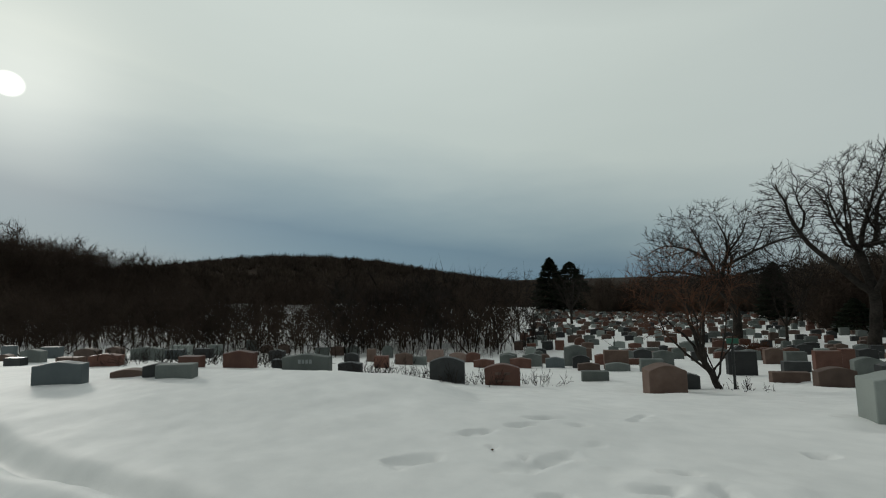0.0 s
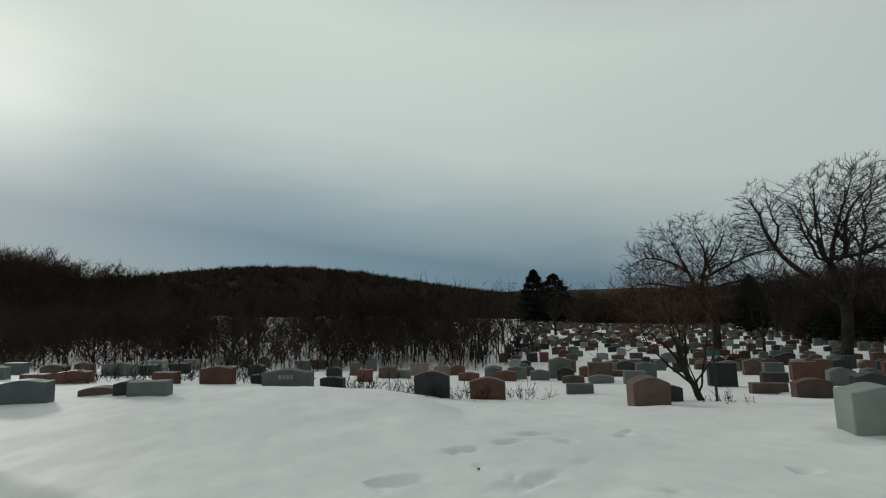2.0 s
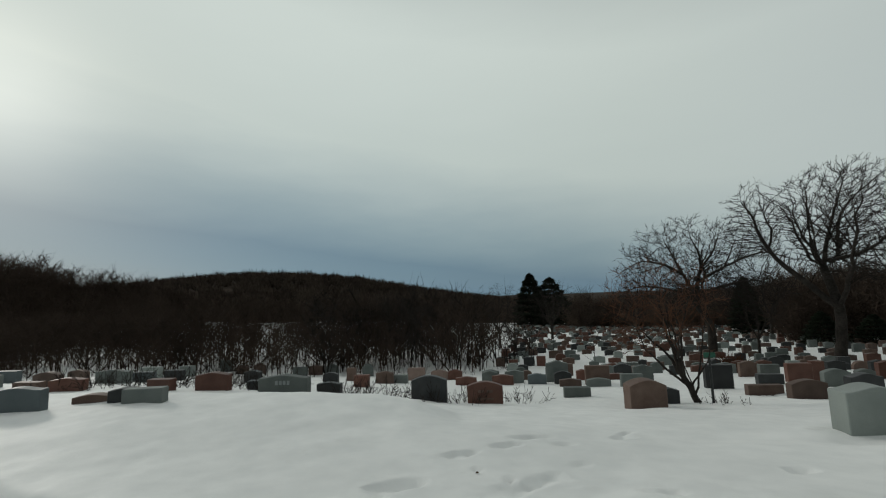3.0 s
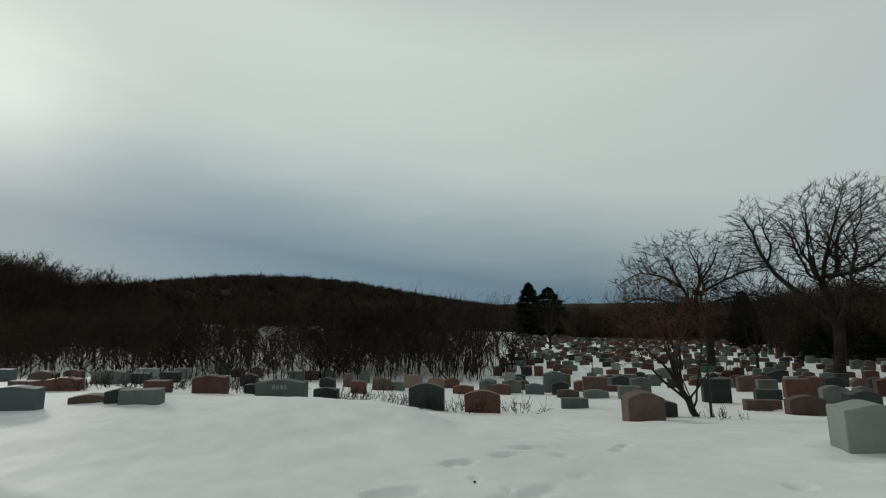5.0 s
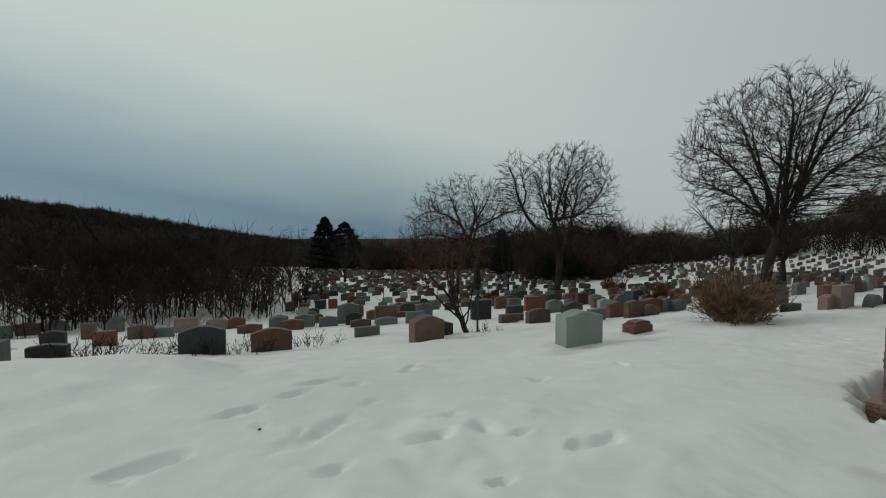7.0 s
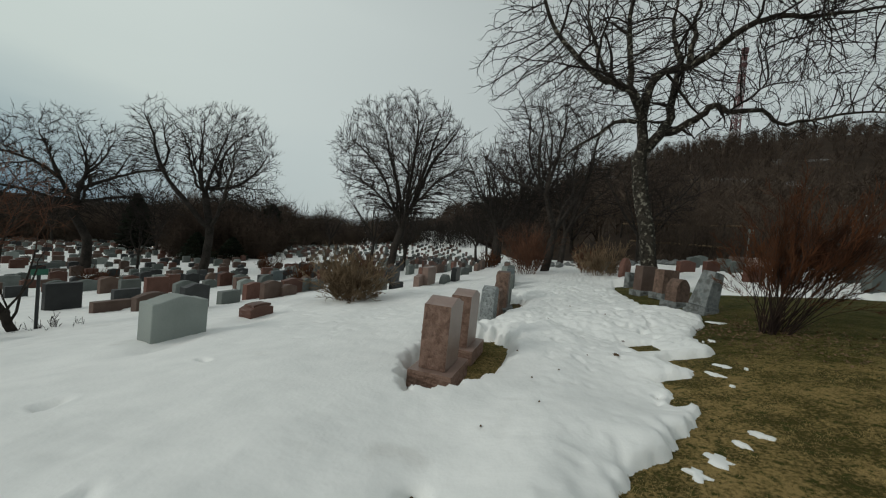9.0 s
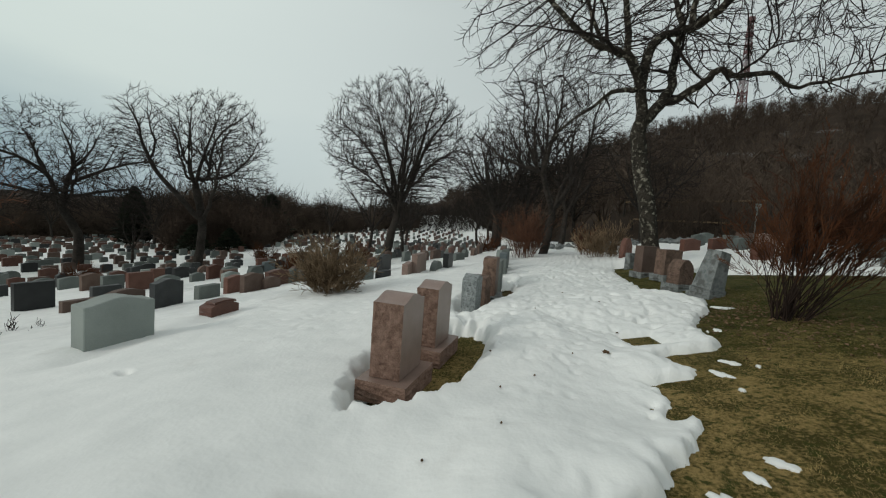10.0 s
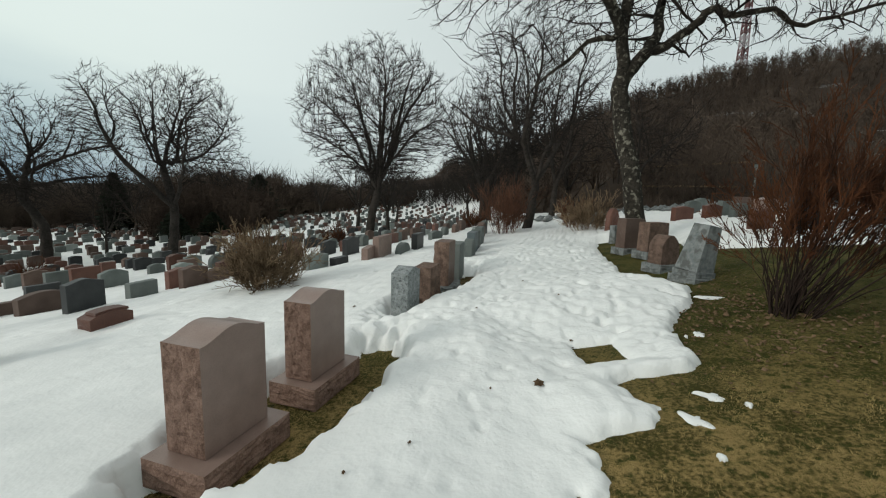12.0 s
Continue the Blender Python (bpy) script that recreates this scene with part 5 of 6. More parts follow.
def rough_block(w, d, h, rough, seed, smooth_front=True, taper=0.0, top="flat", cuts=9):
    """A block with rock-faced sides: front (-y) and top stay sawn where smooth_front."""
    rng = np.random.default_rng(seed)
    bm = bmesh.new()
    nx, ny, nz = cuts, max(5, cuts // 2), cuts
    grid = {}

    def vert(i, j, k):
        if (i, j, k) not in grid:
            u, v, q = i / nx - 0.5, j / ny - 0.5, k / nz
            x, y = w * u * (1 - taper * q), d * v * (1 - taper * q)
            z = h * q
            if top == "serp":
                z = z - q * 0.085 * h * (0.5 + 0.5 * math.cos(2 * math.pi * (i / nx)))
            if top == "slope":
                z = z - q * 0.25 * h * (0.5 - v)
            if top == "dome":
                z = z - q * (0.2 if w > 0.6 else 0.35) * h * (2 * u) ** 2
            jit = lambda: rng.normal(0, rough)  # noqa: E731
            inner_z = 0 < k < nz
            if i in (0, nx) and 0 < j < ny and inner_z:
                x += (1 if i else -1) * abs(jit()) * 1.6
                y += 0.4 * jit()
                z += 0.4 * jit()
            if (j == ny or (j == 0 and not smooth_front)) and 0 < i < nx and inner_z:
                y += (1 if j else -1) * abs(jit()) * 1.6
                x += 0.4 * jit()
            grid[i, j, k] = bm.verts.new((x, y, z))
        return grid[i, j, k]

    for k in range(nz):
        for i in range(nx):
            bm.faces.new((vert(i, 0, k), vert(i + 1, 0, k), vert(i + 1, 0, k + 1), vert(i, 0, k + 1)))
            bm.faces.new((vert(i, ny, k + 1), vert(i + 1, ny, k + 1), vert(i + 1, ny, k), vert(i, ny, k)))
        for j in range(ny):
            bm.faces.new((vert(0, j, k), vert(0, j, k + 1), vert(0, j + 1, k + 1), vert(0, j + 1, k)))
            bm.faces.new((vert(nx, j, k), vert(nx, j + 1, k), vert(nx, j + 1, k + 1), vert(nx, j, k + 1)))
    for i in range(nx):
        for j in range(ny):
            bm.faces.new((vert(i, j, nz), vert(i + 1, j, nz), vert(i + 1, j + 1, nz), vert(i, j + 1, nz)))
            bm.faces.new((vert(i, j + 1, 0), vert(i + 1, j + 1, 0), vert(i + 1, j, 0), vert(i, j, 0)))
    bmesh.ops.recalc_face_normals(bm, faces=bm.faces)
    return bm


def two_faced(stone, polished, rock):
    """Sawn front and top in one material, the rock-faced rest in the other."""
    me = stone.data
    me.materials.clear()
    me.materials.append(polished)
    me.materials.append(rock)
    for p in me.polygons:
        p.material_index = 0 if p.normal.y < -0.8 or p.normal.z > 0.6 else 1


def pink_monument(x, y, w, h, d, seed, ground):
    """A sawn pink die with rock-faced ends on a rough base."""
    ob = thing("monument", pose(x, y, ground, 0, 0, 2.5), "pink granite headstone with rock-faced ends on a rough base", "headstone", "pink pair of headstones")
    base = part("base", rough_block(w + 0.22, d + 0.20, 0.20, 0.007, seed, False, 0.0, "flat", 12), M_PINK_ROUGH, ob, "rough pink granite base")
    two_faced(base, M_PINK, M_PINK_ROUGH)
    for p in base.data.polygons:
        p.material_index = 0 if p.center.z > 0.195 else 1
    base.location = (0, 0, -0.02)
    die = part("die", rough_block(w, d, h, 0.0045, seed + 1, True, 0.0, "serp", 22), M_PINK, ob)
    die.location = (0, 0.01, 0.185)
    two_faced(die, M_PINK, M_PINK_ROUGH)
    PLACED.append((x, y))
    return ob


pink_monument(7.21, 0.345, 0.545, 0.80, 0.315, 5, -0.375)
pink_monument(8.35, 0.41, 0.555, 0.78, 0.275, 9, -0.385)

# the row along the left of the path
ob = thing("headstone", pose(10.72, 0.60, -0.44, 0, 0, 3), "grey granite headstone with rock-faced ends beside a melted trench", "headstone", "row beside the path")
die = part("die", rough_block(0.50, 0.26, 0.83, 0.006, 21, True, 0.0, "serp", 10), M_GREY, ob)
two_faced(die, M_SPECK, M_SPECK)
ob = thing("headstone", pose(12.0, 0.78, -0.62, 0, 0, 5), "low rock-faced brown granite headstone in bare earth", "headstone", "row beside the path")
part("die", rough_block(0.62, 0.34, 0.80, 0.02, 22, False, 0.08), M_ROCKBROWN, ob)
ob = thing("headstone", pose(13.0, 0.80, -0.56, 0, 0, 6), "tall brown granite headstone with rock-faced ends", "headstone", "row beside the path")
part("base", rough_block(0.8, 0.5, 0.2, 0.015, 25, False), M_LICHEN, ob)
die = part("die", rough_block(0.55, 0.30, 1.08, 0.012, 23, True), M_ROCKBROWN, ob)
two_faced(die, M_BROWN, M_ROCKBROWN)
for x, y, w, h, col, sty in ((14.0, 0.86, 0.55, 0.80, "grey", "flat"), (15.9, 1.12, 0.6, 0.46, "grey", "round"), (16.8, 1.3, 0.6, 0.6, "blue", "flat"), (17.5, 1.4, 0.6, 0.6, "grey", "serp"), (19.1, 1.7, 0.7, 0.6, "grey", "flat"), (20.4, 2.2, 0.7, 0.55, "pale", "serp"), (22.0, 2.4, 0.8, 0.6, "brown", "serp"), (24.0, 2.8, 0.8, 0.6, "grey", "flat")):
    headstone(x, y, w, h, 7, sty, col, 0.24)

# the pale stone, and the low red marker
m = headstone(7.37, 4.96, 0.88, 0.67, -6, "serp", "pale", 0.36, sink=0.22)
ob = thing("grave_marker", pose(9.27, 5.12, float(snow_z(9.27, 5.12)) - 0.1, 0, 0, 1), "low red granite marker with curved top, half buried in snow", "grave marker")
part("die", rough_block(0.62, 0.30, 0.34, 0.003, 27, True, 0.0, "dome", 10), M_RED, ob)
cap = part("cap", rough_block(0.50, 0.24, 0.06, 0.002, 28, True, 0.06, "dome", 8), M_RED, ob)
cap.location = (0.03, 0.0, 0.31)

# the row beside the lawn
ob = thing("monument", pose(12.9, -3.60, float(ground_z(12.9, -3.60)) - 0.06, 3, -1, 38), "weathered grey tapered gravestone leaning on a stepped base", "headstone", "row beside the lawn")
part("plinth", rough_block(0.52, 0.50, 0.13, 0.005, 41, False), M_LICHEN, ob)
step = part("step", rough_block(0.45, 0.42, 0.10, 0.004, 42, False), M_LICHEN, ob)
step.location = (0, 0, 0.128)
die = part("die", rough_block(0.42, 0.38, 0.78, 0.003, 43, False, 0.30, "flat"), M_LICHEN, ob)
die.location, die.rotation_euler = (0, 0, 0.21), (radians(8), radians(-2), 0)
for x, y, w, h, d, top, mat, sd in ((14.05, -3.32, 0.44, 0.56, 0.32, "dome", M_ROCKBROWN, 44), (15.9, -3.35, 0.60, 0.68, 0.32, "flat", M_ROCKBROWN, 45), (17.1, -2.95, 0.62, 0.78, 0.32, "flat", M_BROWN, 46)):
    ob = thing("headstone", pose(x, y, float(ground_z(x, y)) - 0.04, 0, 0, -50), "brown granite headstone on a grey stone base beside the lawn", "headstone", "row beside the lawn")
    part("base", rough_block(w + 0.15, d + 0.13, 0.18, 0.008, sd + 10, False), M_LICHEN, ob)
    die = part("die", rough_block(w, d, h, 0.004, sd, True, 0.03, top), mat, ob)
    die.location = (0, 0, 0.175)
    PLACED.append((x, y))
for x, y, w, h, mat, txt, sd in ((19.8, -2.75, 0.36, 0.95, M_LICHEN, "narrow grey headstone beside the lawn", 51), (21.9, -2.7, 0.5, 0.80, M_RED, "rough orange-brown boulder headstone beside the lawn", 52), (24.6, -2.3, 0.34, 0.52, M_GREY, "small grey headstone beside the path", 53), (26.5, -2.0, 0.4, 0.5, M_GREY, "small grey headstone beside the path", 54), (28.5, -1.6, 0.5, 0.6, M_BROWN, "small brown headstone beside the path", 55)):
    ob = thing("headstone", pose(x, y, float(snow_z(x, y)) - 0.1, 0, 0, -45), txt, "headstone", "row beside the lawn")
    part("die", rough_block(w, 0.22, h + 0.1, 0.012 if mat is M_RED else 0.005, sd, False, 0.05, "dome" if mat is M_RED else "flat"), mat, ob)
for x, y, w, h, sty, col in ((22.5, -5.1, 0.78, 0.52, "serp", "red"), (23.2, -6.2, 0.7, 0.48, "serp", "red"), (24.2, -6.9, 0.6, 0.55, "flat", "grey"), (22.9, -7.0, 0.75, 0.5, "serp", "grey"), (17.93, -6.05, 0.58, 0.52, "serp", "red"), (17.5, -6.75, 0.75, 0.78, "flat", "black"), (22.7, -7.7, 0.9, 0.62, "serp", "pink"), (16.8, -8.45, 0.75, 0.58, "oval", "grey"), (18.9, -9.0, 0.7, 0.5, "flat", "grey"), (22.3, -13.3, 0.85, 0.62, "flat", "brown"), (22.4, -12.0, 0.7, 0.5, "oval", "brown"), (27, -8.2, 0.8, 0.6, "flat", "brown"), (27.5, -6.4, 0.7, 0.6, "serp", "grey"), (30, -10, 0.8, 0.6, "serp", "brown"), (30.5, -7.4, 0.8, 0.6, "serp", "grey"), (21, -10.4, 0.8, 0.6, "serp", "grey"), (25, -9.6, 0.8, 0.6, "flat", "red")):
    headstone(x, y, w, h, -58, sty, col, 0.24)

# the rest of the field, row by row
rng = np.random.default_rng(21)
field = []
for row in range(53):
    v = 2.6 + row * 2.4
    col = 0
    while col < 145:
        u = -2 + col * 1.3 + rng.uniform(-0.25, 0.25)
        col += 1 + (rng.random() < 0.38) + (rng.random() < 0.12)
        x, y = u, v + 0.10 * u + rng.uniform(-0.25, 0.25)
        r = math.hypot(x - 1.4, y + 1.6)
        if y < max(3.0 + 0.16 * (x - 17), 7.5 + 0.42 * (x - 45)) or (x < 17 and y < 19) or x > 86 + 0.3 * y or y > 124 or r < 20 or (x < 4 and y < 46) or min(math.hypot(x - a, y - b) for a, b in PLACED) < 1.3 or (x < 24 and y > 26 and x < 0.16 * y - 1):
            continue
        if math.hypot(x - 46, y - 33) < 7 and rng.random() < 0.8:
            continue
        field.append((r if x < 30 else r * 0.8, x, y, rng.uniform(0.55, 1.0), rng.uniform(0.38, 0.72), -3 + rng.uniform(-6, 6), ("serp", "flat", "oval", "serp", "round", "peak")[rng.integers(6)], ("grey", "grey", "pale", "red", "brown", "black", "grey", "black", "red", "brown", "brown")[rng.integers(11)]))
field.sort()
for _, x, y, w, h, rz, style, colour in field[:164]:
    headstone(x, y, w, h, rz, style, colour)

# those past the nearer rows, as one mass
vs, fs, mi, n = [], [], [], 0
order = list(STONE_COLOURS)
for _, x, y, w, h, rz, style, colour in field[164:]:
    prof = [(-w / 2, -0.1), (-w / 2, h * 0.9), (-w / 4, h * 0.975), (0, h), (w / 4, h * 0.975), (w / 2, h * 0.9), (w / 2, -0.1)] if style != "flat" else [(-w / 2, -0.1), (-w / 2, h * 0.5), (-w / 2, h), (0, h), (w / 2, h), (w / 2, h * 0.5), (w / 2, -0.1)]
    c, s, z0 = math.cos(radians(rz)), math.sin(radians(rz)), float(snow_z(x, y))
    for side in (-0.11, 0.11):
        for px, pz in prof:
            vs.append((x + px * c - side * s, y + px * s + side * c, z0 + pz))
    k = len(prof)
    for a in range(k - 1):
        fs.append((n + a, n + a + 1, n + k + a + 1, n + k + a))
    for off in (0, k):
        fs.extend(((n + off, n + off + 1, n + off + 5, n + off + 6), (n + off + 1, n + off + 2, n + off + 4, n + off + 5), (n + off + 2, n + off + 3, n + off + 4, n + off + 4)[:4]))
    mi.extend([order.index(colour)] * (k - 1 + 6))
    n += 2 * k
fs = [f if len(set(f)) == 4 else (f[0], f[1], f[2], f[0]) for f in fs]
me = bpy.data.meshes.new("distant_headstones")
me.from_pydata(vs, [], [tuple(dict.fromkeys(f)) for f in fs])
for colour in order:
    me.materials.append(STONE_COLOURS[colour])
me.polygons.foreach_set("material_index", np.array(mi, np.int32))
me.update()
tagged(new("distant_headstones", me), "hundreds of small grey, red and black headstones in rows on the snow", "headstones", kind="stuff")


# ---------------- small things ----------------
post = thing("cemetery_sign", pose(8.2, 10.35, float(snow_z(8.2, 10.35)) - 0.15, 0, 0, -8), "small green sign on a thin dark metal post", "sign")
bm = bmesh.new()
bmesh.ops.create_cone(bm, segments=10, radius1=0.034, radius2=0.034, depth=1.5, cap_ends=True, matrix=Matrix.Translation((0, 0, 0.75)))
part("post", bm, M_DARKMETAL, post)
bm = bmesh.new()
bmesh.ops.create_cube(bm, size=1, matrix=Matrix.Translation((0, -0.03, 1.45)) @ Matrix.Diagonal((0.30, 0.02, 0.14, 1)))
bmesh.ops.bevel(bm, geom=bm.edges[:], offset=0.006, segments=1, affect="EDGES")
part("plate", bm, M_GREENPAINT, post, "green painted plate")

post = thing("sign_post", pose(29.7, -9.4, float(snow_z(29.7, -9.4)) - 0.1, 0, 0, -70), "thin pale post with a small white plate near the hill", "sign")
bm = bmesh.new()
bmesh.ops.create_cone(bm, segments=8, radius1=0.035, radius2=0.035, depth=2.3, cap_ends=True, matrix=Matrix.Translation((0, 0, 1.15)))
part("post", bm, M_GREY, post)
bm = bmesh.new()
bmesh.ops.create_cube(bm, size=1, matrix=Matrix.Translation((0, -0.05, 2.15)) @ Matrix.Diagonal((0.30, 0.03, 0.25, 1)))
part("plate", bm, M_GREY, post, "small white plate")

# lattice mast on the hill
MX, MY = 280.0, -72.0
mast = thing("radio_mast", pose(MX, MY, float(ground_z(MX, MY)) - 1.0, 0, 0, 20), "tall red and white lattice mast on the wooded hill", "mast")
for seg in range(9):
    z0, z1 = seg * 6.6, seg * 6.6 + 6.6
    w0, w1 = 3.9 - 0.27 * seg, 3.9 - 0.27 * (seg + 1)
    bars_ = []
    corner = [(-1, -1), (1, -1), (1, 1), (-1, 1)]
    for a in range(4):
        (ax, ay), (bx, by) = corner[a], corner[(a + 1) % 4]
        p = lambda cx, cy, w, z: np.array((cx * w / 2, cy * w / 2, z))  # noqa: E731
        bars_.append((np.array([p(ax, ay, w0, z0), p(ax, ay, w1, z1)]), np.array([0.42, 0.42])))
        zm, wm = (z0 + z1) / 2, (w0 + w1) / 2
        for lo, hi, wl, wh in ((z0, zm, w0, wm), (zm, z1, wm, w1)):
            bars_.append((np.array([p(ax, ay, wl, lo), p(bx, by, wh, hi)]), np.array([0.26, 0.26])))
            bars_.append((np.array([p(bx, by, wl, lo), p(ax, ay, wh, hi)]), np.array([0.26, 0.26])))
    v, f = tubes(bars_, 4)
    solid("lattice_section", quick_mesh("lattice_section", v, f), M_MASTRED if seg % 2 == 0 else M_MASTWHITE, mast)
for z in (50.0, 58.5):
    bm = bmesh.new()
    bmesh.ops.create_cone(bm, segments=12, radius1=1.9, radius2=1.9, depth=2.4, cap_ends=True, matrix=Matrix.Translation((0, 0, z)))
    part("platform", bm, M_MASTRED, mast, "red antenna platform")


def patch(x, y, rx, ry, turn, seed, thick=0.028):
    """A leftover lump of snow on the grass."""
    rng = np.random.default_rng(seed)
    bm = bmesh.new()
    rings = []
    wob = 0.9 * rng.uniform(0.25, 1.35, 18)
    wob = (3 * wob + np.roll(wob, 1)) / 4
    for k, (f, z) in enumerate(((1.0, -0.02), (0.94, 0.55), (0.75, 0.9), (0.4, 1.0))):
        rings.append([bm.verts.new((rx * f * wob[a] * math.cos(a * math.pi / 9), ry * f * wob[a] * math.sin(a * math.pi / 9), thick * z)) for a in range(18)])
    for lo, hi in zip(rings, rings[1:]):
        for a in range(18):
            bm.faces.new((lo[a], lo[(a + 1) % 18], hi[(a + 1) % 18], hi[a]))
    bm.faces.new(rings[-1])
    me = bpy.data.meshes.new("snow_patch")
    bm.to_mesh(me)
    bm.free()
    ob = solid("snow_patch", smooth(me), M_SNOW)
    ob.matrix_world = pose(x, y, float(ground_z(x, y)) - 0.004, 0, 0, turn)
    return tagged(ob, "small melting patch of old snow on the grass", "snow patch", "snow patches")


for k, (x, y, rx, ry, turn) in enumerate(((8.69, -2.93, 0.17, 0.075, 68), (8.34, -2.76, 0.15, 0.08, 47), (7.92, -2.80, 0.045, 0.035, 0), (10.14, -3.13, 0.09, 0.07, 30), (10.08, -3.01, 0.04, 0.03, 0), (8.56, -3.11, 0.035, 0.03, 0), (6.66, -2.66, 0.11, 0.06, 60), (6.49, -2.47, 0.09, 0.05, 30), (6.19, -2.25, 0.13, 0.10, 40), (5.95, -2.05, 0.13, 0.09, 40), (11.6, -3.62, 0.30, 0.07, -80), (6.95, 0.72, 0.18, 0.10, 70))):
    patch(x, y, rx, ry, turn, 200 + k)


def curled_leaf(x, y, size, turn, seed):
    rng = np.random.default_rng(seed)
    bm = bmesh.new()
    top, n = [], 12
    for a in range(n):
        r = size * (1.0 if a % 2 == 0 else 0.62) * rng.uniform(0.85, 1.1)
        top.append(bm.verts.new((r * math.cos(a * 2 * math.pi / n), 0.75 * r * math.sin(a * 2 * math.pi / n), 0.25 * size * rng.uniform(0.2, 1.2))))
    mid = bm.verts.new((0, 0, 0.02))
    for a in range(n):
        bm.faces.new((mid, top[a], top[(a + 1) % n]))
    ext = bmesh.ops.solidify(bm, geom=bm.faces[:], thickness=0.003)
    me = bpy.data.meshes.new("dead_leaf")
    bm.to_mesh(me)
    bm.free()
    ob = solid("dead_leaf", me, M_LEAF)
    ob.matrix_world = pose(x, y, float(max(snow_z(x, y), ground_z(x, y))) + 0.006, 0, 0, turn)
    return tagged(ob, "curled brown dead leaf lying on the snow", "leaf", "dead leaves")


curled_leaf(8.5, -1.66, 0.075, 20, 1)
for k, (x, y, z) in enumerate(((7.4, -1.0, 0.02), (7.05, -0.75, 0.018), (9.9, -1.85, 0.03), (7.9, -0.45, 0.016), (8.3, -1.3, 0.015), (10.4, -0.6, 0.025), (11.6, 0.2, 0.03), (12.4, -0.9, 0.025), (6.4, -0.9, 0.014), (5.9, -0.5, 0.016), (10.4, 1.3, 0.04), (11.2, -1.6, 0.02), (4.9, -0.4, 0.03), (5.05, -0.28, 0.025), (1.47, 3.02, 0.022))):
    curled_leaf(x, y, z, 40 * k, 10 + k)

# matted grass blades where the lawn is bare and near, and leaf litter under the bush
rng = np.random.default_rng(77)
n = 270000
bx = np.concatenate([rng.uniform(4.5, 13.5, n), rng.uniform(6.5, 9.6, 26000)])
by = np.concatenate([rng.uniform(-6.5, -1.3, n), rng.uniform(-0.4, 1.2, 26000)])
ok = (snow_depth(bx, by) < 0.01) & ((np.hypot(bx - 6, by + 2) < 4.2) | (rng.random(len(bx)) < 0.45))
bx, by = bx[ok], by[ok]
bz = ground_z(bx, by)
a, ln, up = rng.uniform(0, 2 * np.pi, len(bx)), rng.uniform(0.014, 0.036, len(bx)), rng.uniform(0.1, 0.8, len(bx))
w = 0.0015 + 0.0013 * rng.random(len(bx))
dx, dy = np.cos(a), np.sin(a)
v = np.stack([np.stack([bx - dy * w, by + dx * w, bz - 0.004], 1), np.stack([bx + dy * w, by - dx * w, bz - 0.004], 1), np.stack([bx + dx * ln, by + dy * ln, bz + ln * up], 1)], 1).reshape(-1, 3)
tagged(solid("grass", quick_mesh("grass", v, np.arange(len(v)).reshape(-1, 3)), M_BLADE), "short matted yellow-green winter grass", "grass", kind="stuff")
n = 1500
lx, ly = np.concatenate([rng.normal(10.9, 1.0, n), rng.uniform(10.9, 14.6, 700)]), np.concatenate([rng.normal(-3.9, 0.75, n), rng.normal(0.5, 0.2, 700)])
ok = snow_depth(lx, ly) < 0
lx, ly = lx[ok], ly[ok]
lz, a, q = ground_z(lx, ly) + rng.uniform(0.005, 0.03, len(lx)), rng.uniform(0, 6.3, len(lx)), rng.uniform(0.012, 0.035, len(lx))
cs = [np.stack([lx + np.cos(a + k * 1.57) * q * (1 if k % 2 else 0.6), ly + np.sin(a + k * 1.57) * q * (1 if k % 2 else 0.6), lz + rng.normal(0, 0.008, len(lx))], 1) for k in range(4)]
v = np.stack(cs, 1).reshape(-1, 3)
tagged(solid("leaf_litter", quick_mesh("leaf_litter", v, np.arange(len(v)).reshape(-1, 4)), M_LEAF), "scattered brown dead leaves under the bush", "leaves", kind="stuff")


def snow_streak(x, y0, y1, w, seed):
    """A long remnant of snow along the hillside."""
    rng = np.random.default_rng(seed)
    n = 24
    ys = np.linspace(y0, y1, n)
    xs = x + np.cumsum(rng.normal(0, 0.5, n))
    half = w * np.maximum(rng.uniform(-0.5, 1.0, n), 0.0) * np.sin(np.linspace(0.15, np.pi - 0.15, n))
    v = np.concatenate([np.stack([xs + k * half, ys, ground_z(xs + k * half, ys) + (0.25 if k == 0 else 0.05)], 1) for k in (-1, 0, 1)])
    f = [(r * n + i, r * n + i + 1, (r + 1) * n + i + 1, (r + 1) * n + i) for r in (0, 1) for i in range(n - 1)]
    ob = solid("snow_streak", smooth(quick_mesh("snow_streak", v, f)), M_ICE)
    return tagged(ob, "long narrow remnant of snow along the wooded hillside", "snow patch", "snow streaks")


for k, (x, y0, y1, w) in enumerate(((67, -31, -44, 0.14), (72, -30, -52, 0.17), (86, -40, -58, 0.2), (104, -48, -66, 0.25), (118, -50, -74, 0.3))):
    snow_streak(x, y0, y1, w, 300 + k)


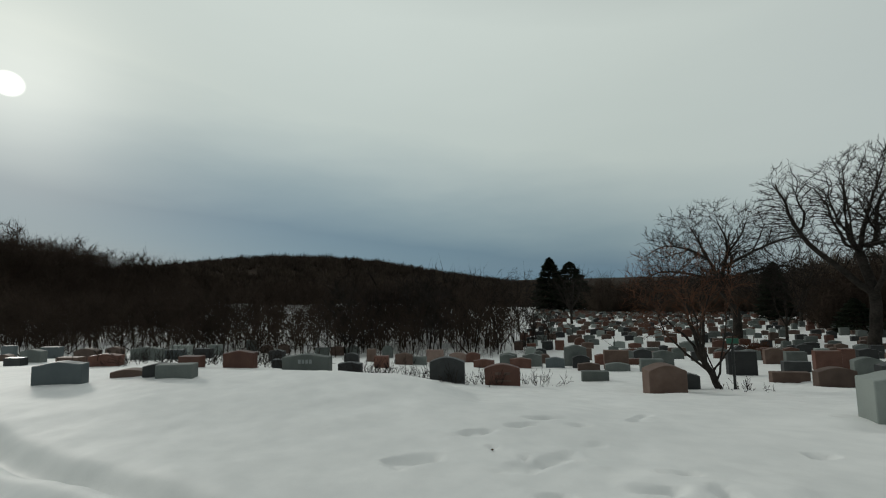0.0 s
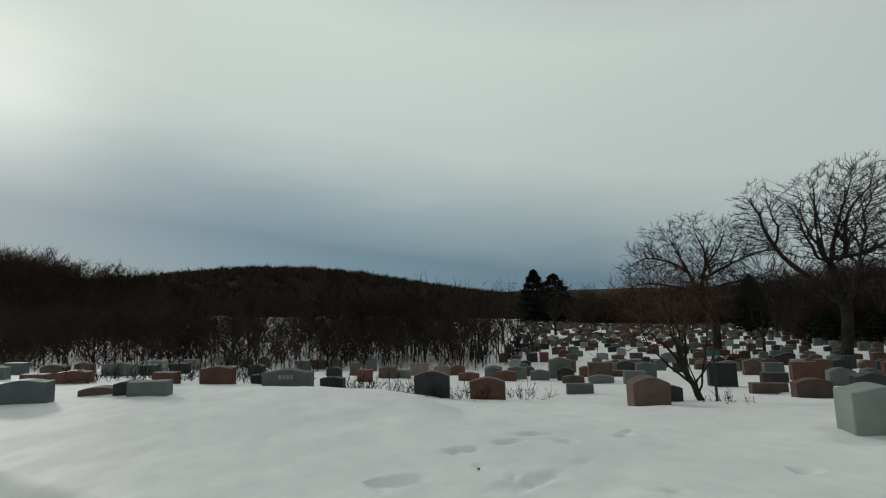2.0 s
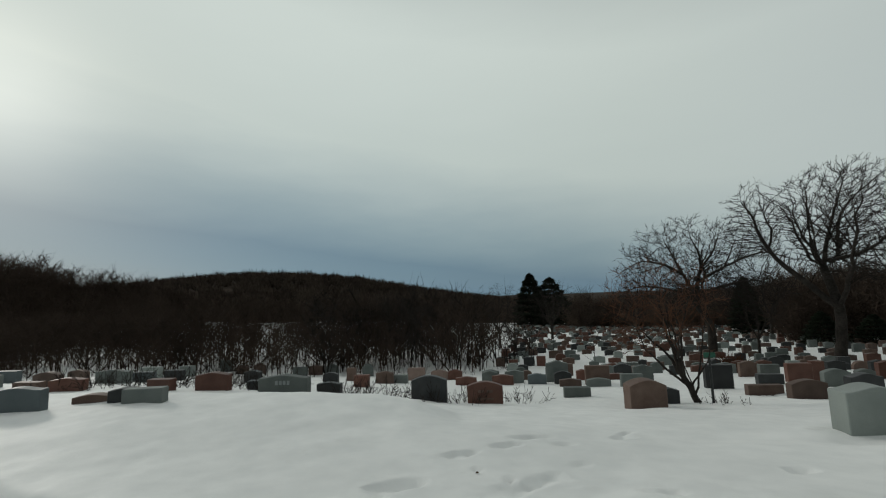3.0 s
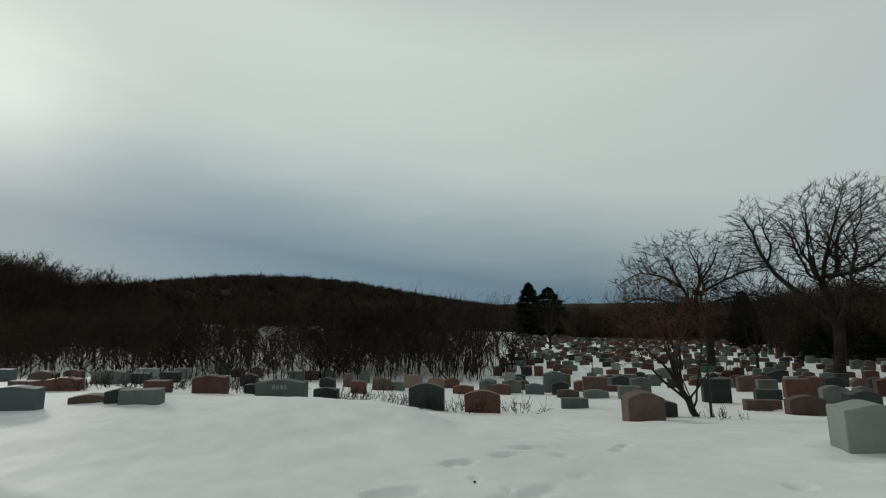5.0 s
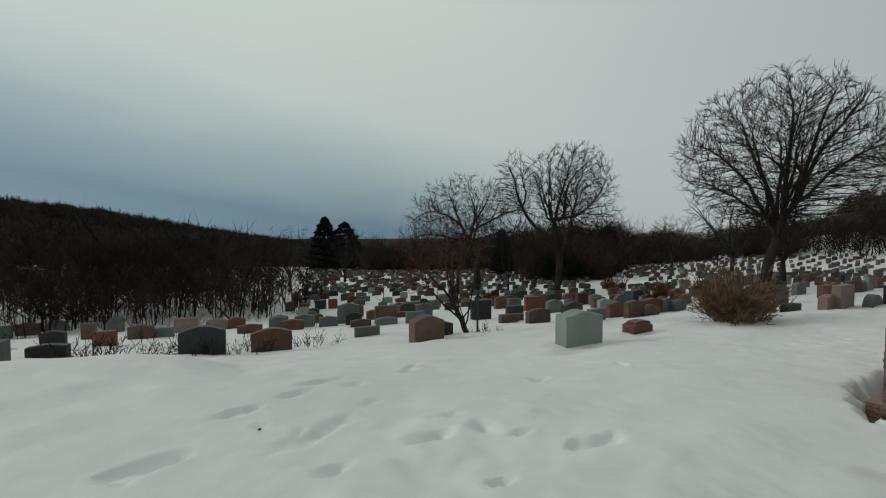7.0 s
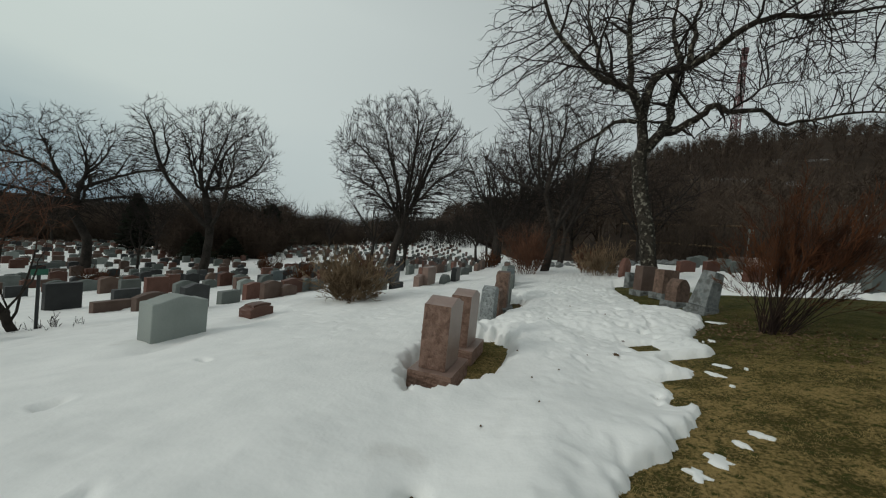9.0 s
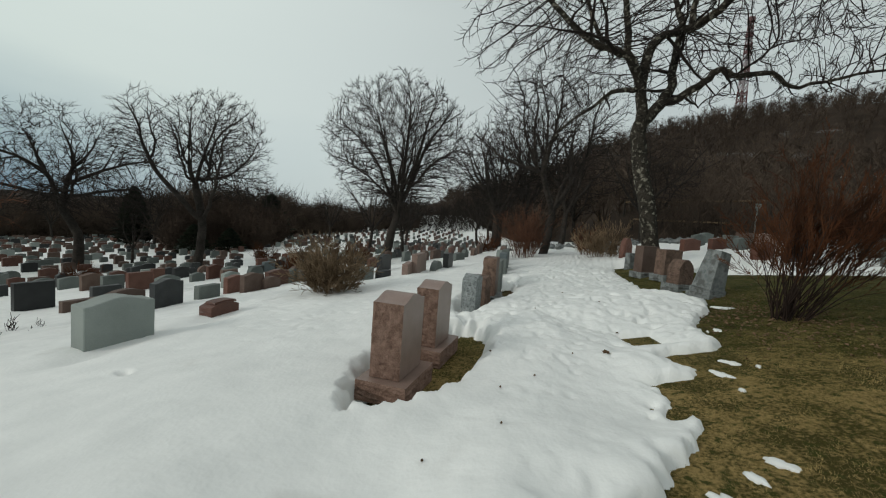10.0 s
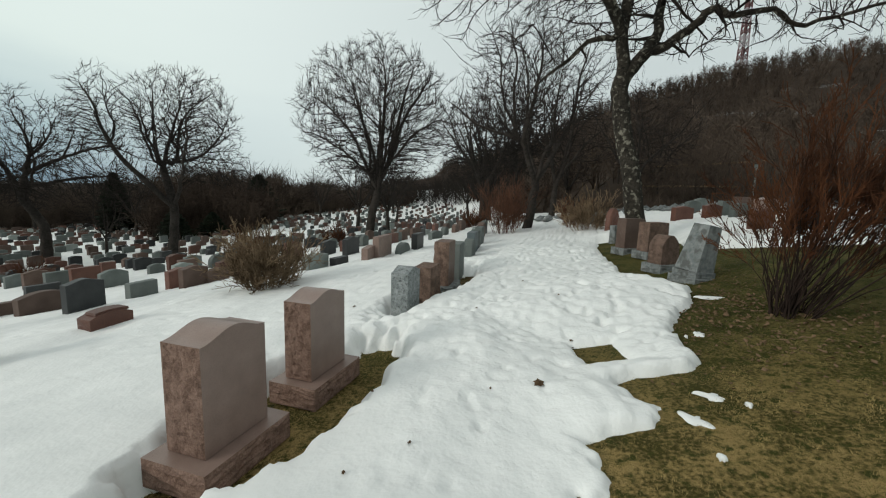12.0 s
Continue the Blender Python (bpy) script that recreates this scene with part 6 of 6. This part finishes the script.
def guard_rail(points, label):
    """A weathered rail on posts along the slope."""
    p = np.array(points, float)
    ob = thing("guard_rail", pose(*p[0]), label, "guard rail", "rails on the slope")
    q = p - p[0]
    for a, b in zip(q, q[1:]):
        v, f = tubes([(np.array([a, b]), np.array([0.085, 0.085]))], 6)
        solid("rail", quick_mesh("rail", v, f), M_TANTWIG, ob)
    for a in q:
        foot = float(ground_z(a[0] + p[0][0], a[1] + p[0][1])) - 0.3 - p[0][2]
        v, f = tubes([(np.array([(a[0], a[1], foot), (a[0], a[1], a[2] + 0.15)]), np.array([0.1, 0.09]))], 6)
        solid("post", quick_mesh("post", v, f), M_DARKBARK, ob)
    return ob


guard_rail([(50.4, -4.2, 4.3), (50.0, -7.0, 4.42), (49.3, -10.0, 4.58), (48.6, -13.1, 4.74), (48.0, -16.1, 4.9)], "long pale weathered rail on posts along the wooded slope")
guard_rail([(44.6, -4.6, 2.42), (44.2, -7.0, 2.45), (43.4, -9.6, 2.5), (42.8, -12.4, 2.52)], "low pale weathered rail on posts along the wooded slope")

# rubble and old snow heaps behind the last stones
rng = np.random.default_rng(91)
vs, fs, n = [], [], 0
for _ in range(260):
    x, y, r = rng.uniform(30, 37), rng.uniform(-16, 4), rng.uniform(0.12, 0.38)
    if abs(y - 2.6) < 1.2 and x < 33:
        continue
    z = float(max(ground_z(x, y), snow_z(x, y)))
    pts = np.array([(1, 0, 0), (-1, 0, 0), (0, 1, 0), (0, -1, 0), (0, 0, 1), (0, 0, -1)], float) * rng.uniform(0.5, 1.2, (6, 1)) * (r, r, 0.6 * r) + (x, y, z + 0.1)
    vs.append(pts)
    fs.append(np.array([(0, 2, 4), (2, 1, 4), (1, 3, 4), (3, 0, 4), (2, 0, 5), (1, 2, 5), (3, 1, 5), (0, 3, 5)]) + n)
    n += 6
tagged(solid("rubble", quick_mesh("rubble", np.concatenate(vs), np.concatenate(fs)), M_LICHEN), "heaps of grey-brown rubble at the foot of the slope", "rubble", kind="stuff")

# a wreath of red flowers before one of the far stones
wreath = thing("flower_wreath", pose(17.9, -9.6, float(max(snow_z(17.9, -9.6), ground_z(17.9, -9.6))) + 0.05, 0, 0, 0), "small bunch of red flowers lying on the snow", "flowers")
rng = np.random.default_rng(5)
for _ in range(9):
    bm = bmesh.new()
    bmesh.ops.create_icosphere(bm, subdivisions=1, radius=0.045)
    for v in bm.verts:
        v.co *= rng.uniform(0.75, 1.2)
    flower = part("flower", bm, M_FLOWER, wreath)
    flower.location = rng.normal(0, 0.09, 3) * (1, 1, 0.3)
